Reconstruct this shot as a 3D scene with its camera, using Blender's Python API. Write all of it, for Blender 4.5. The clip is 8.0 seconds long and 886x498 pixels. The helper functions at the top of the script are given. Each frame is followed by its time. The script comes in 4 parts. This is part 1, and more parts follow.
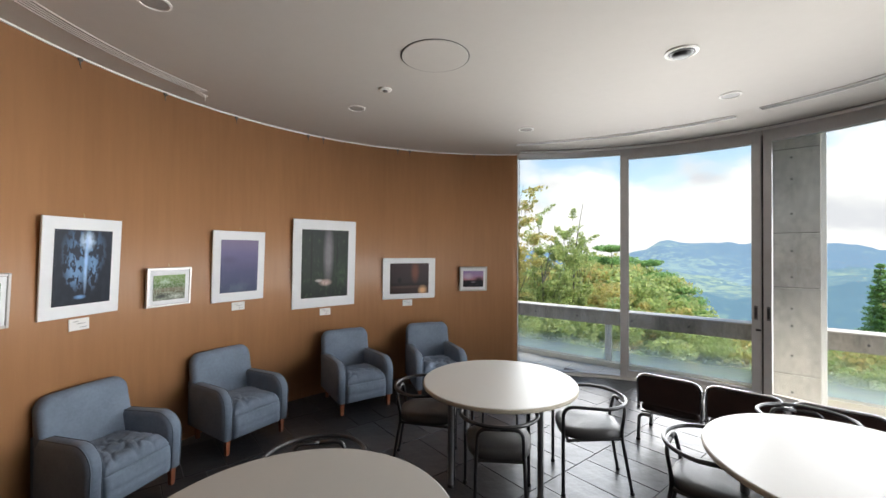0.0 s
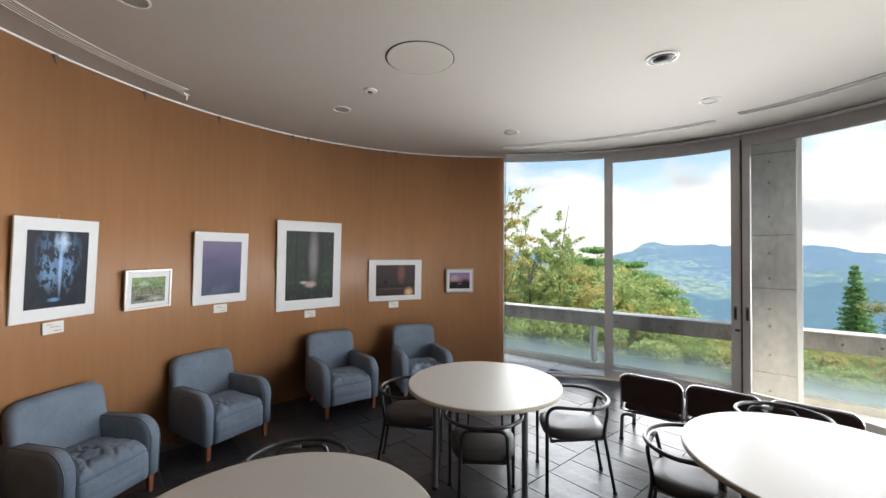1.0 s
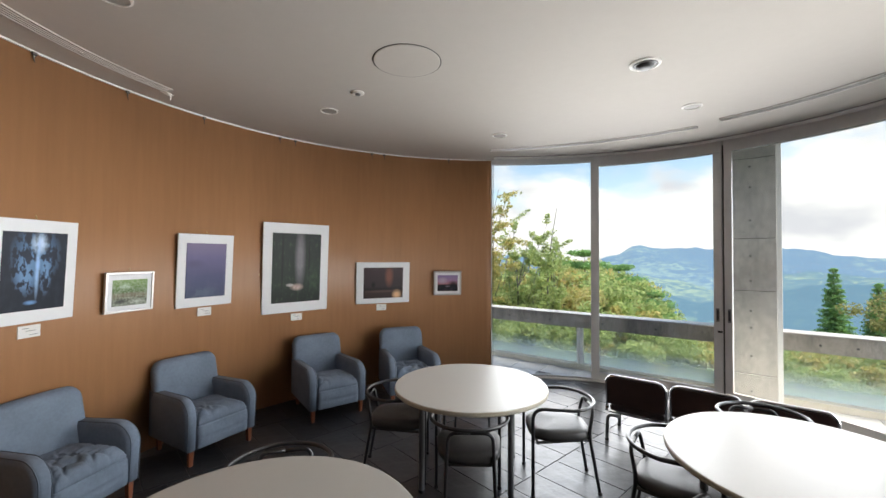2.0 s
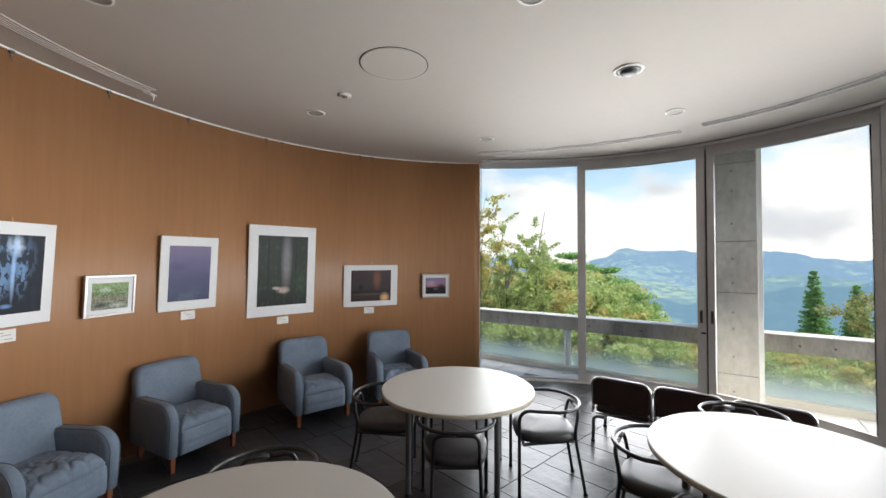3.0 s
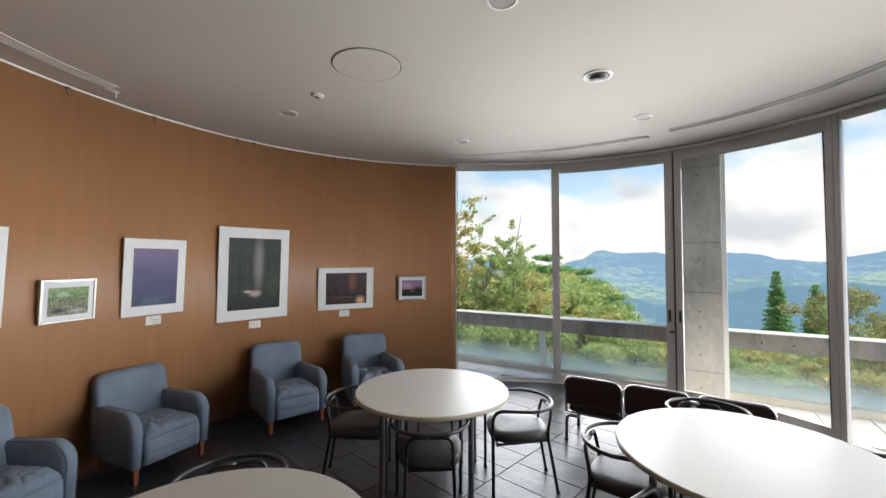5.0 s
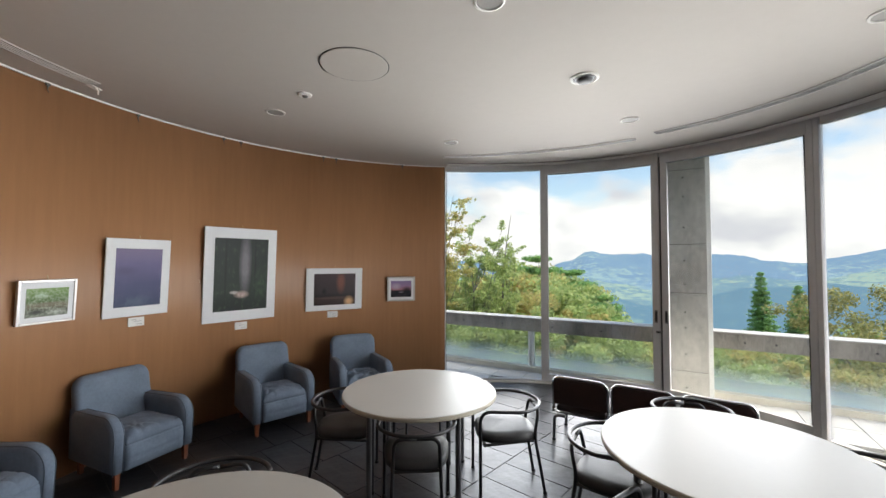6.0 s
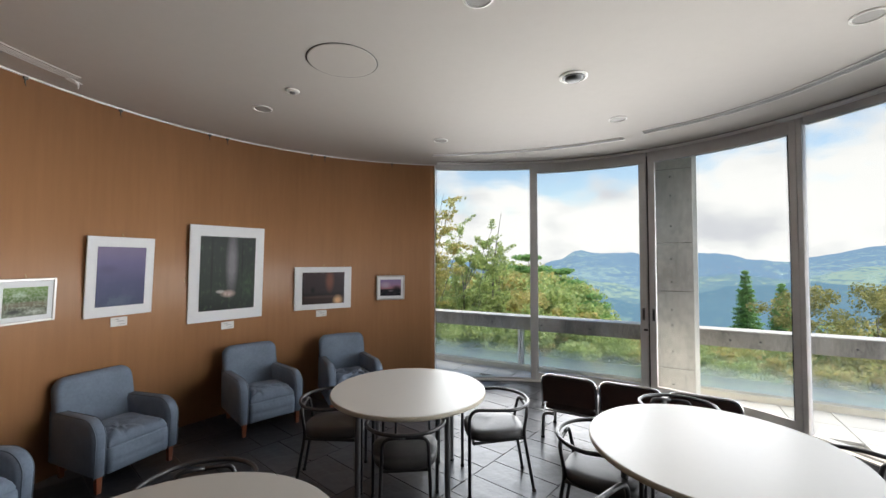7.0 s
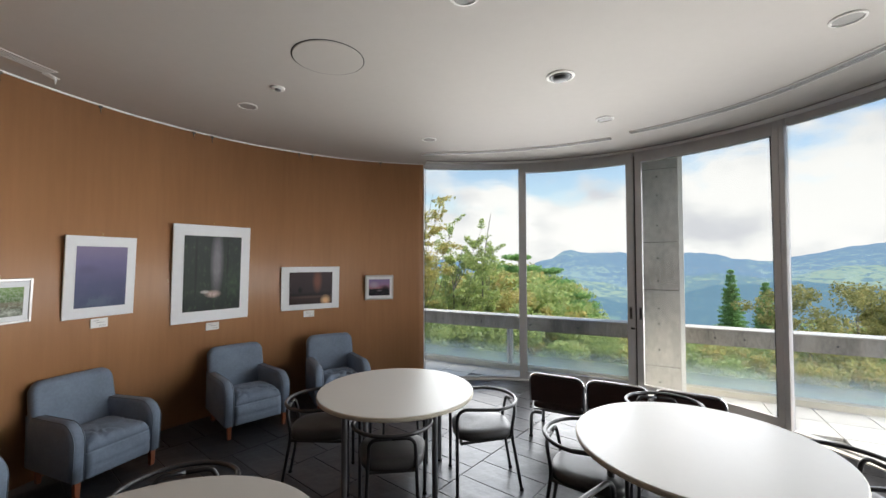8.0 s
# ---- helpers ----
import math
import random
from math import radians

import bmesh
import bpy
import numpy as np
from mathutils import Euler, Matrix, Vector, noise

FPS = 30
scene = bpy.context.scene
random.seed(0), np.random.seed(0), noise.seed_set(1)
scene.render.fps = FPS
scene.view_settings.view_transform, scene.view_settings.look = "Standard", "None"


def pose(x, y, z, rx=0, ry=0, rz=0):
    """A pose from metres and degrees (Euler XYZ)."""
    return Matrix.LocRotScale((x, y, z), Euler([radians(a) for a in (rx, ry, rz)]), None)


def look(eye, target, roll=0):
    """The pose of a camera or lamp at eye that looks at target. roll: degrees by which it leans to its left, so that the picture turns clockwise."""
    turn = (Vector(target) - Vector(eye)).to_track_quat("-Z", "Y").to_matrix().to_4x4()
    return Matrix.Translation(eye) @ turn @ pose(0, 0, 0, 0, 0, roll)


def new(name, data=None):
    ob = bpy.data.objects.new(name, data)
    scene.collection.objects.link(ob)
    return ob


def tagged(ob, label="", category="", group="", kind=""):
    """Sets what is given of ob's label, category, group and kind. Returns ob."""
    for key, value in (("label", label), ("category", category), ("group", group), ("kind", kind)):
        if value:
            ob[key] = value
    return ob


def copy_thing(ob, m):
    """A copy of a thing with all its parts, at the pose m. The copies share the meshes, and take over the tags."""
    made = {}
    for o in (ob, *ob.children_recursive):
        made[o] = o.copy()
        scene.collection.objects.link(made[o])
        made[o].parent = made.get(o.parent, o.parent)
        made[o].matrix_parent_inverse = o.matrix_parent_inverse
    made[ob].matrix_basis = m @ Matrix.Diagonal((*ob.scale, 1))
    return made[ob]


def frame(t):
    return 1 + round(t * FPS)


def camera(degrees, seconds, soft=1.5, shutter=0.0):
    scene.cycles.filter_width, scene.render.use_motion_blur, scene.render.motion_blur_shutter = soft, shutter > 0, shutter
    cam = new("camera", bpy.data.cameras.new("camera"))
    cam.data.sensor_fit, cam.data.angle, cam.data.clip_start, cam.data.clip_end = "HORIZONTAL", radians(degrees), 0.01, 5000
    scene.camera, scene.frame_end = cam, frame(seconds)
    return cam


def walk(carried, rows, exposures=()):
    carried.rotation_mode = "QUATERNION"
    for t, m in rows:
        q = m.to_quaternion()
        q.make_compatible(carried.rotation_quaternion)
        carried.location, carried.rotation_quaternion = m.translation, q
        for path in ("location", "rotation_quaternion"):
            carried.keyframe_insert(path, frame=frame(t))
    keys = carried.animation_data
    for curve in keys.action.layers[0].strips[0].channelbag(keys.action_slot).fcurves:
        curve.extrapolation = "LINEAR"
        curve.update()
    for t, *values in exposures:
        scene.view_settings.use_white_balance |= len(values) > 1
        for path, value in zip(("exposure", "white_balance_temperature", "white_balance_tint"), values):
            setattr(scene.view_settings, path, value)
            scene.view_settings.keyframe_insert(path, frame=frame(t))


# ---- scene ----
cam = camera(95.6, 8.0)
PATH = [
    (0, (0.514, -0.414, 1.714), (0.345, 1.579, 1.725), 0.08),
    (0.5, (0.525, -0.413, 1.712), (0.385, 1.582, 1.728), 0.09),
    (1, (0.538, -0.413, 1.713), (0.428, 1.584, 1.733), 0.11),
    (1.5, (0.548, -0.415, 1.711), (0.465, 1.583, 1.737), 0.15),
    (3, (0.579, -0.420, 1.709), (0.573, 1.579, 1.757), 0.16),
    (3.5, (0.587, -0.423, 1.710), (0.609, 1.577, 1.760), 0.09),
    (4, (0.596, -0.421, 1.708), (0.643, 1.578, 1.760), -0.01),
    (4.5, (0.606, -0.423, 1.706), (0.679, 1.575, 1.762), -0.09),
    (6, (0.640, -0.422, 1.702), (0.784, 1.572, 1.767), -0.00),
    (6.5, (0.645, -0.417, 1.702), (0.812, 1.576, 1.763), -0.04),
    (7, (0.651, -0.411, 1.696), (0.842, 1.579, 1.756), -0.05),
    (7.5, (0.666, -0.405, 1.695), (0.878, 1.583, 1.753), -0.09),
    (8, (0.675, -0.398, 1.692), (0.913, 1.587, 1.751), -0.14),
]
walk(cam, [(t, look(eye, target, roll)) for t, eye, target, roll in PATH],
     [(0.0, 1.36, 6750, 11), (1.5, 1.34, 6750, 11), (4.0, 1.26, 6700, 11), (6.0, 1.19, 6700, 11), (8.0, 1.12, 6700, 11)])

# ---- the room's plan, in metres ----
CX, CY = 1.18, 1.94          # middle of the rounded room
AL, AR, BY = 3.51, 3.50, 3.455  # half widths left, right, and half depth
CEIL = 3.10
SLOPE = math.atan(-0.682)       # the balcony's edge


def rim(phi, off=0.0):
    """A point of the room's outline at the plan angle phi (degrees), off metres further out."""
    c, s = math.cos(radians(phi)), math.sin(radians(phi))
    a, n = (AR, 2.3) if c > 0 else (AL, 2.0)
    r = (abs(c / a) ** n + abs(s / BY) ** n) ** (-1 / n)
    return Vector((CX + (r + off) * c, CY + (r + off) * s, 0))


def plan_angle(a):
    """The plan angle of the place on the wood wall's ellipse with that parameter (degrees)."""
    return math.degrees(math.atan2(BY * math.sin(radians(a)), AL * math.cos(radians(a)))) % 360


# ---- world, sun, light of the sky ----
def make_world():
    w = bpy.data.worlds.new("sky")
    scene.world = w
    w.use_nodes = True
    nt = w.node_tree
    nt.nodes.clear()
    N = nt.nodes.new
    out, bg = N("ShaderNodeOutputWorld"), N("ShaderNodeBackground")
    sky = N("ShaderNodeTexSky")
    sky.sky_type, sky.sun_disc = "NISHITA", False
    sky.sun_elevation, sky.sun_rotation = radians(62), radians(115)
    sky.air_density, sky.dust_density = 1.2, 0.6
    gain = N("ShaderNodeVectorMath")
    gain.operation = "SCALE"
    gain.inputs["Scale"].default_value = SKY_GAIN
    nt.links.new(sky.outputs[0], gain.inputs[0])
    co, mp = N("ShaderNodeTexCoord"), N("ShaderNodeMapping")
    mp.inputs["Scale"].default_value = (1.0, 1.0, 1.9)
    mp.inputs["Location"].default_value = (0.35, 0.1, 0.22)
    nt.links.new(co.outputs["Generated"], mp.inputs[0])
    big, fine = N("ShaderNodeTexNoise"), N("ShaderNodeTexNoise")
    big.inputs["Scale"].default_value, big.inputs["Detail"].default_value, big.inputs["Roughness"].default_value = 3.4, 11, 0.55
    fine.inputs["Scale"].default_value, fine.inputs["Detail"].default_value = 5.5, 6
    for n in (big, fine):
        nt.links.new(mp.outputs[0], n.inputs["Vector"])
    cover, shade = N("ShaderNodeValToRGB"), N("ShaderNodeValToRGB")
    cover.color_ramp.elements[0].position, cover.color_ramp.elements[1].position = 0.43, 0.53
    sep, lift, bank = N("ShaderNodeSeparateXYZ"), N("ShaderNodeMapRange"), N("ShaderNodeMath")
    nt.links.new(co.outputs["Generated"], sep.inputs[0])
    lift.inputs[1].default_value, lift.inputs[2].default_value, lift.inputs[3].default_value, lift.inputs[4].default_value = 0.0, 0.26, 0.22, -0.12
    nt.links.new(sep.outputs["Z"], lift.inputs[0])
    bank.operation = "ADD"
    nt.links.new(big.outputs[0], bank.inputs[0])
    nt.links.new(lift.outputs[0], bank.inputs[1])
    nt.links.new(bank.outputs[0], cover.inputs[0])
    shade.color_ramp.elements[0].position, shade.color_ramp.elements[1].position = 0.33, 0.52
    shade.color_ramp.elements[0].color, shade.color_ramp.elements[1].color = (0.34, 0.35, 0.375, 1), (0.50, 0.50, 0.50, 1)
    nt.links.new(fine.outputs[0], shade.inputs[0])
    mix = N("ShaderNodeMix")
    mix.data_type = "RGBA"
    nt.links.new(cover.outputs[0], mix.inputs[0])
    nt.links.new(gain.outputs[0], mix.inputs[6])
    nt.links.new(shade.outputs[0], mix.inputs[7])
    # the cloud cover brightens towards the zenith
    rise, glow = N("ShaderNodeMapRange"), N("ShaderNodeVectorMath")
    rise.inputs[1].default_value, rise.inputs[2].default_value, rise.inputs[3].default_value, rise.inputs[4].default_value = 0.26, 0.9, 1.0, 3.1
    nt.links.new(sep.outputs["Z"], rise.inputs[0])
    glow.operation = "SCALE"
    nt.links.new(mix.outputs[2], glow.inputs[0])
    nt.links.new(rise.outputs[0], glow.inputs["Scale"])
    nt.links.new(glow.outputs[0], bg.inputs[0])
    bg.inputs[1].default_value = 1.0
    nt.links.new(bg.outputs[0], out.inputs[0])


SKY_GAIN = 0.085
make_world()

sun_data = bpy.data.lights.new("sun", "SUN")
sun_data.energy, sun_data.angle, sun_data.color = 2.2, radians(14), (1.0, 0.95, 0.86)
sun = new("sun", sun_data)
sun.matrix_world = look((4.25, -1.98, 8.83), (0, 0, 0))

# daylight of the sky in the glazed bays
BAYS = [(91.1, 69.0, 15), (67.4, 45.4, 19), (43.4, 21.6, 11), (19.4, -1.8, 6), (-3.0, -24.5, 30)]
for p0, p1, watts in BAYS:
    a, b = rim(p0, 0.03), rim(p1, 0.03)
    mid = (a + b) / 2
    lamp = bpy.data.lights.new("bay_daylight", "AREA")
    lamp.shape, lamp.size, lamp.size_y = "RECTANGLE", (b - a).length * 0.96, 2.6
    lamp.energy, lamp.color, lamp.spread = watts, (0.94, 0.97, 1.0), radians(115)
    n = Vector((b.y - a.y, a.x - b.x, 0)).normalized()
    if n.dot(Vector((CX, CY, 0)) - mid) < 0:
        n = -n
    ob = new("bay_daylight", lamp)
    eye = Vector((mid.x, mid.y, 1.55))
    ob.matrix_world = look(eye, eye + n)

# ---- helpers ----
def obj(name, bm, material, smooth=False, parent=None):
    me = bpy.data.meshes.new(name)
    bm.to_mesh(me)
    bm.free()
    if smooth:
        me.shade_smooth()
    me.materials.append(material)
    ob = new(name, me)
    if parent:
        ob.parent = parent
    return ob


def part(name, bm, material, parent, label="", smooth=False):
    ob = obj(name, bm, material, smooth, parent)
    if label:
        tagged(ob, label)
    return ob


def share(name, mesh, parent, m):
    ob = new(name, mesh)
    ob.parent = parent
    ob.matrix_basis = m
    return ob


def thing(name, m, label, category, group="", kind=""):
    ob = new(name)
    ob.matrix_world = m
    ob.empty_display_size = 0.1
    return tagged(ob, label, category, group, kind)


def box(sx, sy, sz, at=(0, 0, 0), bevel=0.0, seg=2, bm=None, m=None):
    """A box of that size whose middle is at the place given, into bm."""
    bm = bm or bmesh.new()
    mm = (m or Matrix()) @ Matrix.Translation(at) @ Matrix.Diagonal((sx, sy, sz, 1))
    vs = bmesh.ops.create_cube(bm, size=1, matrix=mm)["verts"]
    if bevel:
        es = list({e for v in vs for e in v.link_edges})
        bmesh.ops.bevel(bm, geom=es, offset=bevel, segments=seg, affect="EDGES", profile=0.5)
    return bm


def disc(r, h, at, seg=48, r2=None, bm=None, bevel=0.0):
    bm = bm or bmesh.new()
    vs = bmesh.ops.create_cone(bm, cap_ends=True, segments=seg, radius1=r, radius2=r if r2 is None else r2, depth=h, matrix=Matrix.Translation(at))["verts"]
    if bevel:
        es = [e for e in {e for v in vs for e in v.link_edges} if abs(e.verts[0].co.z - e.verts[1].co.z) < 1e-6]
        bmesh.ops.bevel(bm, geom=es, offset=bevel, segments=3, affect="EDGES", profile=0.5)
    return bm


def lathe(profile, seg=40, bm=None, at=(0, 0, 0)):
    """A turned shape: rows of (radius, height)."""
    bm = bm or bmesh.new()
    rings = []
    for r, z in profile:
        rings.append([bm.verts.new((at[0] + r * math.cos(2 * math.pi * k / seg), at[1] + r * math.sin(2 * math.pi * k / seg), at[2] + z)) for k in range(seg)])
    for a, b in zip(rings, rings[1:]):
        for k in range(seg):
            bm.faces.new((a[k], a[(k + 1) % seg], b[(k + 1) % seg], b[k]))
    for ring, flip in ((rings[0], True), (rings[-1], False)):
        bm.faces.new(ring[::-1] if flip else ring)
    bmesh.ops.recalc_face_normals(bm, faces=bm.faces)
    return bm


def rounded(pts, radius, steps=5):
    """A polyline with its inner corners rounded."""
    pts = [Vector(p) for p in pts]
    out = [pts[0]]
    for a, b, c in zip(pts, pts[1:], pts[2:]):
        u, v = (a - b), (c - b)
        r = min(radius, u.length * 0.49, v.length * 0.49)
        p, q = b + u.normalized() * r, b + v.normalized() * r
        for k in range(steps + 1):
            t = k / steps
            out.append(p * (1 - t) ** 2 + b * 2 * t * (1 - t) + q * t * t)
    return out + [pts[-1]]


def tube(pts, r, sides=10, bm=None, r_end=None):
    """A round bar along a line of points, its radius going from r to r_end."""
    bm = bm or bmesh.new()
    pts = [Vector(p) for p in pts]
    r_end = r if r_end is None else r_end
    up = None
    rings = []
    for k, p in enumerate(pts):
        d = (pts[min(k + 1, len(pts) - 1)] - pts[max(k - 1, 0)]).normalized()
        if up is None:
            up = d.orthogonal().normalized()
        up = (up - d * up.dot(d)).normalized()
        side = d.cross(up)
        rr = r + (r_end - r) * k / max(1, len(pts) - 1)
        rings.append([bm.verts.new(p + rr * (up * math.cos(2 * math.pi * j / sides) + side * math.sin(2 * math.pi * j / sides))) for j in range(sides)])
    for a, b in zip(rings, rings[1:]):
        for j in range(sides):
            bm.faces.new((a[j], a[(j + 1) % sides], b[(j + 1) % sides], b[j]))
    bm.faces.new(rings[0][::-1])
    bm.faces.new(rings[-1])
    return bm


def ribbon(phis, off0, off1, z0, z1, bm=None, shift=None):
    """A curved bar along the room's outline, between two offsets and two heights."""
    bm = bm or bmesh.new()
    rings = []
    for p in phis:
        sway = shift(p) if shift else 0.0
        a, b = rim(p, off0 + sway), rim(p, off1 + sway)
        rings.append([bm.verts.new((q.x, q.y, z)) for q, z in ((a, z0), (b, z0), (b, z1), (a, z1))])
    for a, b in zip(rings, rings[1:]):
        for j in range(4):
            bm.faces.new((a[j], a[(j + 1) % 4], b[(j + 1) % 4], b[j]))
    bm.faces.new(rings[0][::-1])
    bm.faces.new(rings[-1])
    bmesh.ops.recalc_face_normals(bm, faces=bm.faces)
    return bm


def span(a, b, n):
    return [a + (b - a) * k / n for k in range(n + 1)]


# ---- materials ----
def mat(name, color, rough=0.5, metal=0.0, vary=0.12, scale=6.0, stretch=(1, 1, 1), bump=0.0, bump_scale=60.0, tint=None, rand=0.0, coat=0.0, spec=0.5, sheen=0.0, rough_vary=0.1, trans=0.0):
    """A surface with two scales of variation, fine relief and uneven gloss, in object metres."""
    m = bpy.data.materials.new(name)
    m.use_nodes = True
    nt = m.node_tree
    bs = nt.nodes["Principled BSDF"]
    N, L = nt.nodes.new, nt.links.new
    co, mp = N("ShaderNodeTexCoord"), N("ShaderNodeMapping")
    mp.inputs["Scale"].default_value = stretch
    L(co.outputs["Object"], mp.inputs[0])
    n1, n2 = N("ShaderNodeTexNoise"), N("ShaderNodeTexNoise")
    n1.inputs["Scale"].default_value, n1.inputs["Detail"].default_value = scale, 5
    n2.inputs["Scale"].default_value, n2.inputs["Detail"].default_value = scale * 11, 4
    L(mp.outputs[0], n1.inputs["Vector"])
    L(mp.outputs[0], n2.inputs["Vector"])
    add = N("ShaderNodeMath")
    add.operation = "MULTIPLY_ADD"
    add.inputs[1].default_value = 0.45
    L(n2.outputs[0], add.inputs[0])
    L(n1.outputs[0], add.inputs[2])
    ramp = N("ShaderNodeValToRGB")
    dark = [c * (1 - vary) for c in color]
    light = [min(1, c * (1 + vary)) for c in (tint or color)]
    ramp.color_ramp.elements[0].position, ramp.color_ramp.elements[1].position = 0.45, 1.0
    ramp.color_ramp.elements[0].color, ramp.color_ramp.elements[1].color = (*dark, 1), (*light, 1)
    L(add.outputs[0], ramp.inputs[0])
    last = ramp.outputs[0]
    if rand:
        info, hsv = N("ShaderNodeObjectInfo"), N("ShaderNodeHueSaturation")
        mr = N("ShaderNodeMapRange")
        mr.inputs[3].default_value, mr.inputs[4].default_value = 1 - rand, 1 + rand
        L(info.outputs["Random"], mr.inputs[0])
        L(mr.outputs[0], hsv.inputs["Value"])
        L(last, hsv.inputs["Color"])
        last = hsv.outputs[0]
    L(last, bs.inputs["Base Color"])
    rr = N("ShaderNodeMapRange")
    rr.inputs[3].default_value, rr.inputs[4].default_value = max(0.02, rough - rough_vary), min(1, rough + rough_vary)
    L(n1.outputs[0], rr.inputs[0])
    L(rr.outputs[0], bs.inputs["Roughness"])
    bs.inputs["Metallic"].default_value = metal
    bs.inputs["Specular IOR Level"].default_value = spec
    bs.inputs["Coat Weight"].default_value = coat
    bs.inputs["Sheen Weight"].default_value = sheen
    if bump:
        nb, bp = N("ShaderNodeTexNoise"), N("ShaderNodeBump")
        nb.inputs["Scale"].default_value, nb.inputs["Detail"].default_value = bump_scale, 6
        L(mp.outputs[0], nb.inputs["Vector"])
        bp.inputs["Strength"].default_value, bp.inputs["Distance"].default_value = bump, 0.01
        L(nb.outputs[0], bp.inputs["Height"])
        L(bp.outputs[0], bs.inputs["Normal"])
    return m


WOOD = mat("wood_veneer", (0.345, 0.168, 0.076), 0.42, vary=0.06, scale=1.7, stretch=(1.3, 1.3, 0.12), tint=(0.395, 0.20, 0.094), bump=0.04, bump_scale=120, rough_vary=0.06)
BOUNCE_DARK = mat("bounce_absorbing_dark", (0.060, 0.042, 0.034), 0.55, vary=0.2, scale=1.7, stretch=(1.3, 1.3, 0.12), bump=0.04, bump_scale=120)
PLASTER = mat("white_plaster", (0.49, 0.455, 0.415), 0.8, vary=0.03, scale=1.2, bump=0.05, bump_scale=240)
TRIM = mat("white_painted_trim", (0.78, 0.77, 0.74), 0.5, vary=0.04, scale=5)
GROOVE = mat("dark_groove", (0.05, 0.048, 0.045), 0.8, vary=0.1)
SLATE = mat("black_slate", (0.015, 0.016, 0.019), 0.33, vary=0.45, scale=3.0, tint=(0.030, 0.032, 0.037), bump=0.55, bump_scale=9, rand=0.25, rough_vary=0.16, spec=0.6)
GROUT = mat("dark_grout", (0.17, 0.17, 0.17), 0.85, vary=0.2, scale=9)
PAVER = mat("grey_paver", (0.48, 0.465, 0.435), 0.6, vary=0.14, scale=5, bump=0.15, bump_scale=90, rand=0.10)
PAVER_JOINT = mat("paver_joint", (0.16, 0.155, 0.145), 0.9, vary=0.2)
CONCRETE = mat("board_concrete", (0.43, 0.405, 0.365), 0.75, vary=0.28, scale=1.9, stretch=(1, 1, 0.55), tint=(0.53, 0.50, 0.455), bump=0.2, bump_scale=70)
STAINED = mat("stained_concrete", (0.20, 0.175, 0.148), 0.8, vary=0.38, scale=2.4, stretch=(1.6, 1, 0.5), tint=(0.30, 0.27, 0.235), bump=0.25, bump_scale=70)
COPING = mat("pale_coping", (0.44, 0.415, 0.375), 0.7, vary=0.14, scale=4, bump=0.1)
CREAM = mat("cream_kerb", (0.66, 0.60, 0.49), 0.6, vary=0.12, scale=4)
ALU = mat("grey_aluminium", (0.62, 0.62, 0.625), 0.45, metal=0.15, vary=0.06, scale=7)
DARK = mat("black_plastic", (0.018, 0.018, 0.02), 0.4, vary=0.2)
TABLETOP = mat("cream_laminate", (0.46, 0.445, 0.41), 0.38, vary=0.025, scale=2.2, bump=0.015, bump_scale=300, rough_vary=0.05)
TABLE_EDGE = mat("beige_table_edge", (0.44, 0.40, 0.31), 0.45, vary=0.1, scale=12)
STEEL = mat("black_steel_tube", (0.020, 0.020, 0.022), 0.33, vary=0.25, scale=9, spec=0.6, rough_vary=0.08)
GREYSTEEL = mat("grey_steel_leg", (0.20, 0.20, 0.205), 0.35, metal=0.7, vary=0.12, scale=10)
CHROME = mat("chrome_tube", (0.62, 0.62, 0.63), 0.16, metal=1.0, vary=0.05, scale=10, rough_vary=0.05)
VINYL = mat("black_vinyl", (0.045, 0.043, 0.043), 0.42, vary=0.2, scale=8, bump=0.12, bump_scale=260)
BROWN = mat("dark_brown_vinyl", (0.040, 0.018, 0.014), 0.40, vary=0.25, scale=7, bump=0.1, bump_scale=240)
FABRIC = mat("blue_grey_fabric", (0.135, 0.178, 0.24), 0.75, vary=0.14, scale=4.5, tint=(0.16, 0.205, 0.27), bump=0.10, bump_scale=420, sheen=0.04)
PIPING = mat("dark_blue_piping", (0.090, 0.118, 0.155), 0.7, vary=0.15)
LEGWOOD = mat("red_brown_wood", (0.20, 0.060, 0.026), 0.4, vary=0.2, scale=8, stretch=(4, 4, 0.6))
MATBOARD = mat("white_mat_board", (0.80, 0.81, 0.82), 0.7, vary=0.02, scale=20)
SILVER = mat("silver_frame", (0.60, 0.58, 0.56), 0.32, metal=0.8, vary=0.06, scale=20)
CARD = mat("white_card", (0.80, 0.79, 0.77), 0.6, vary=0.03)
INK = mat("grey_print", (0.25, 0.25, 0.26), 0.7, vary=0.1)
BRASS = mat("brass_hook", (0.50, 0.38, 0.20), 0.35, metal=0.9, vary=0.1)
HOOK = mat("grey_hook", (0.16, 0.15, 0.14), 0.5, metal=0.5, vary=0.1)
VENT = mat("grey_vent_slot", (0.16, 0.155, 0.14), 0.6, vary=0.12)
REFLECTOR = mat("dull_reflector", (0.30, 0.285, 0.26), 0.6, vary=0.08)
LAMPWHITE = mat("white_enamel", (0.72, 0.70, 0.66), 0.35, vary=0.03)


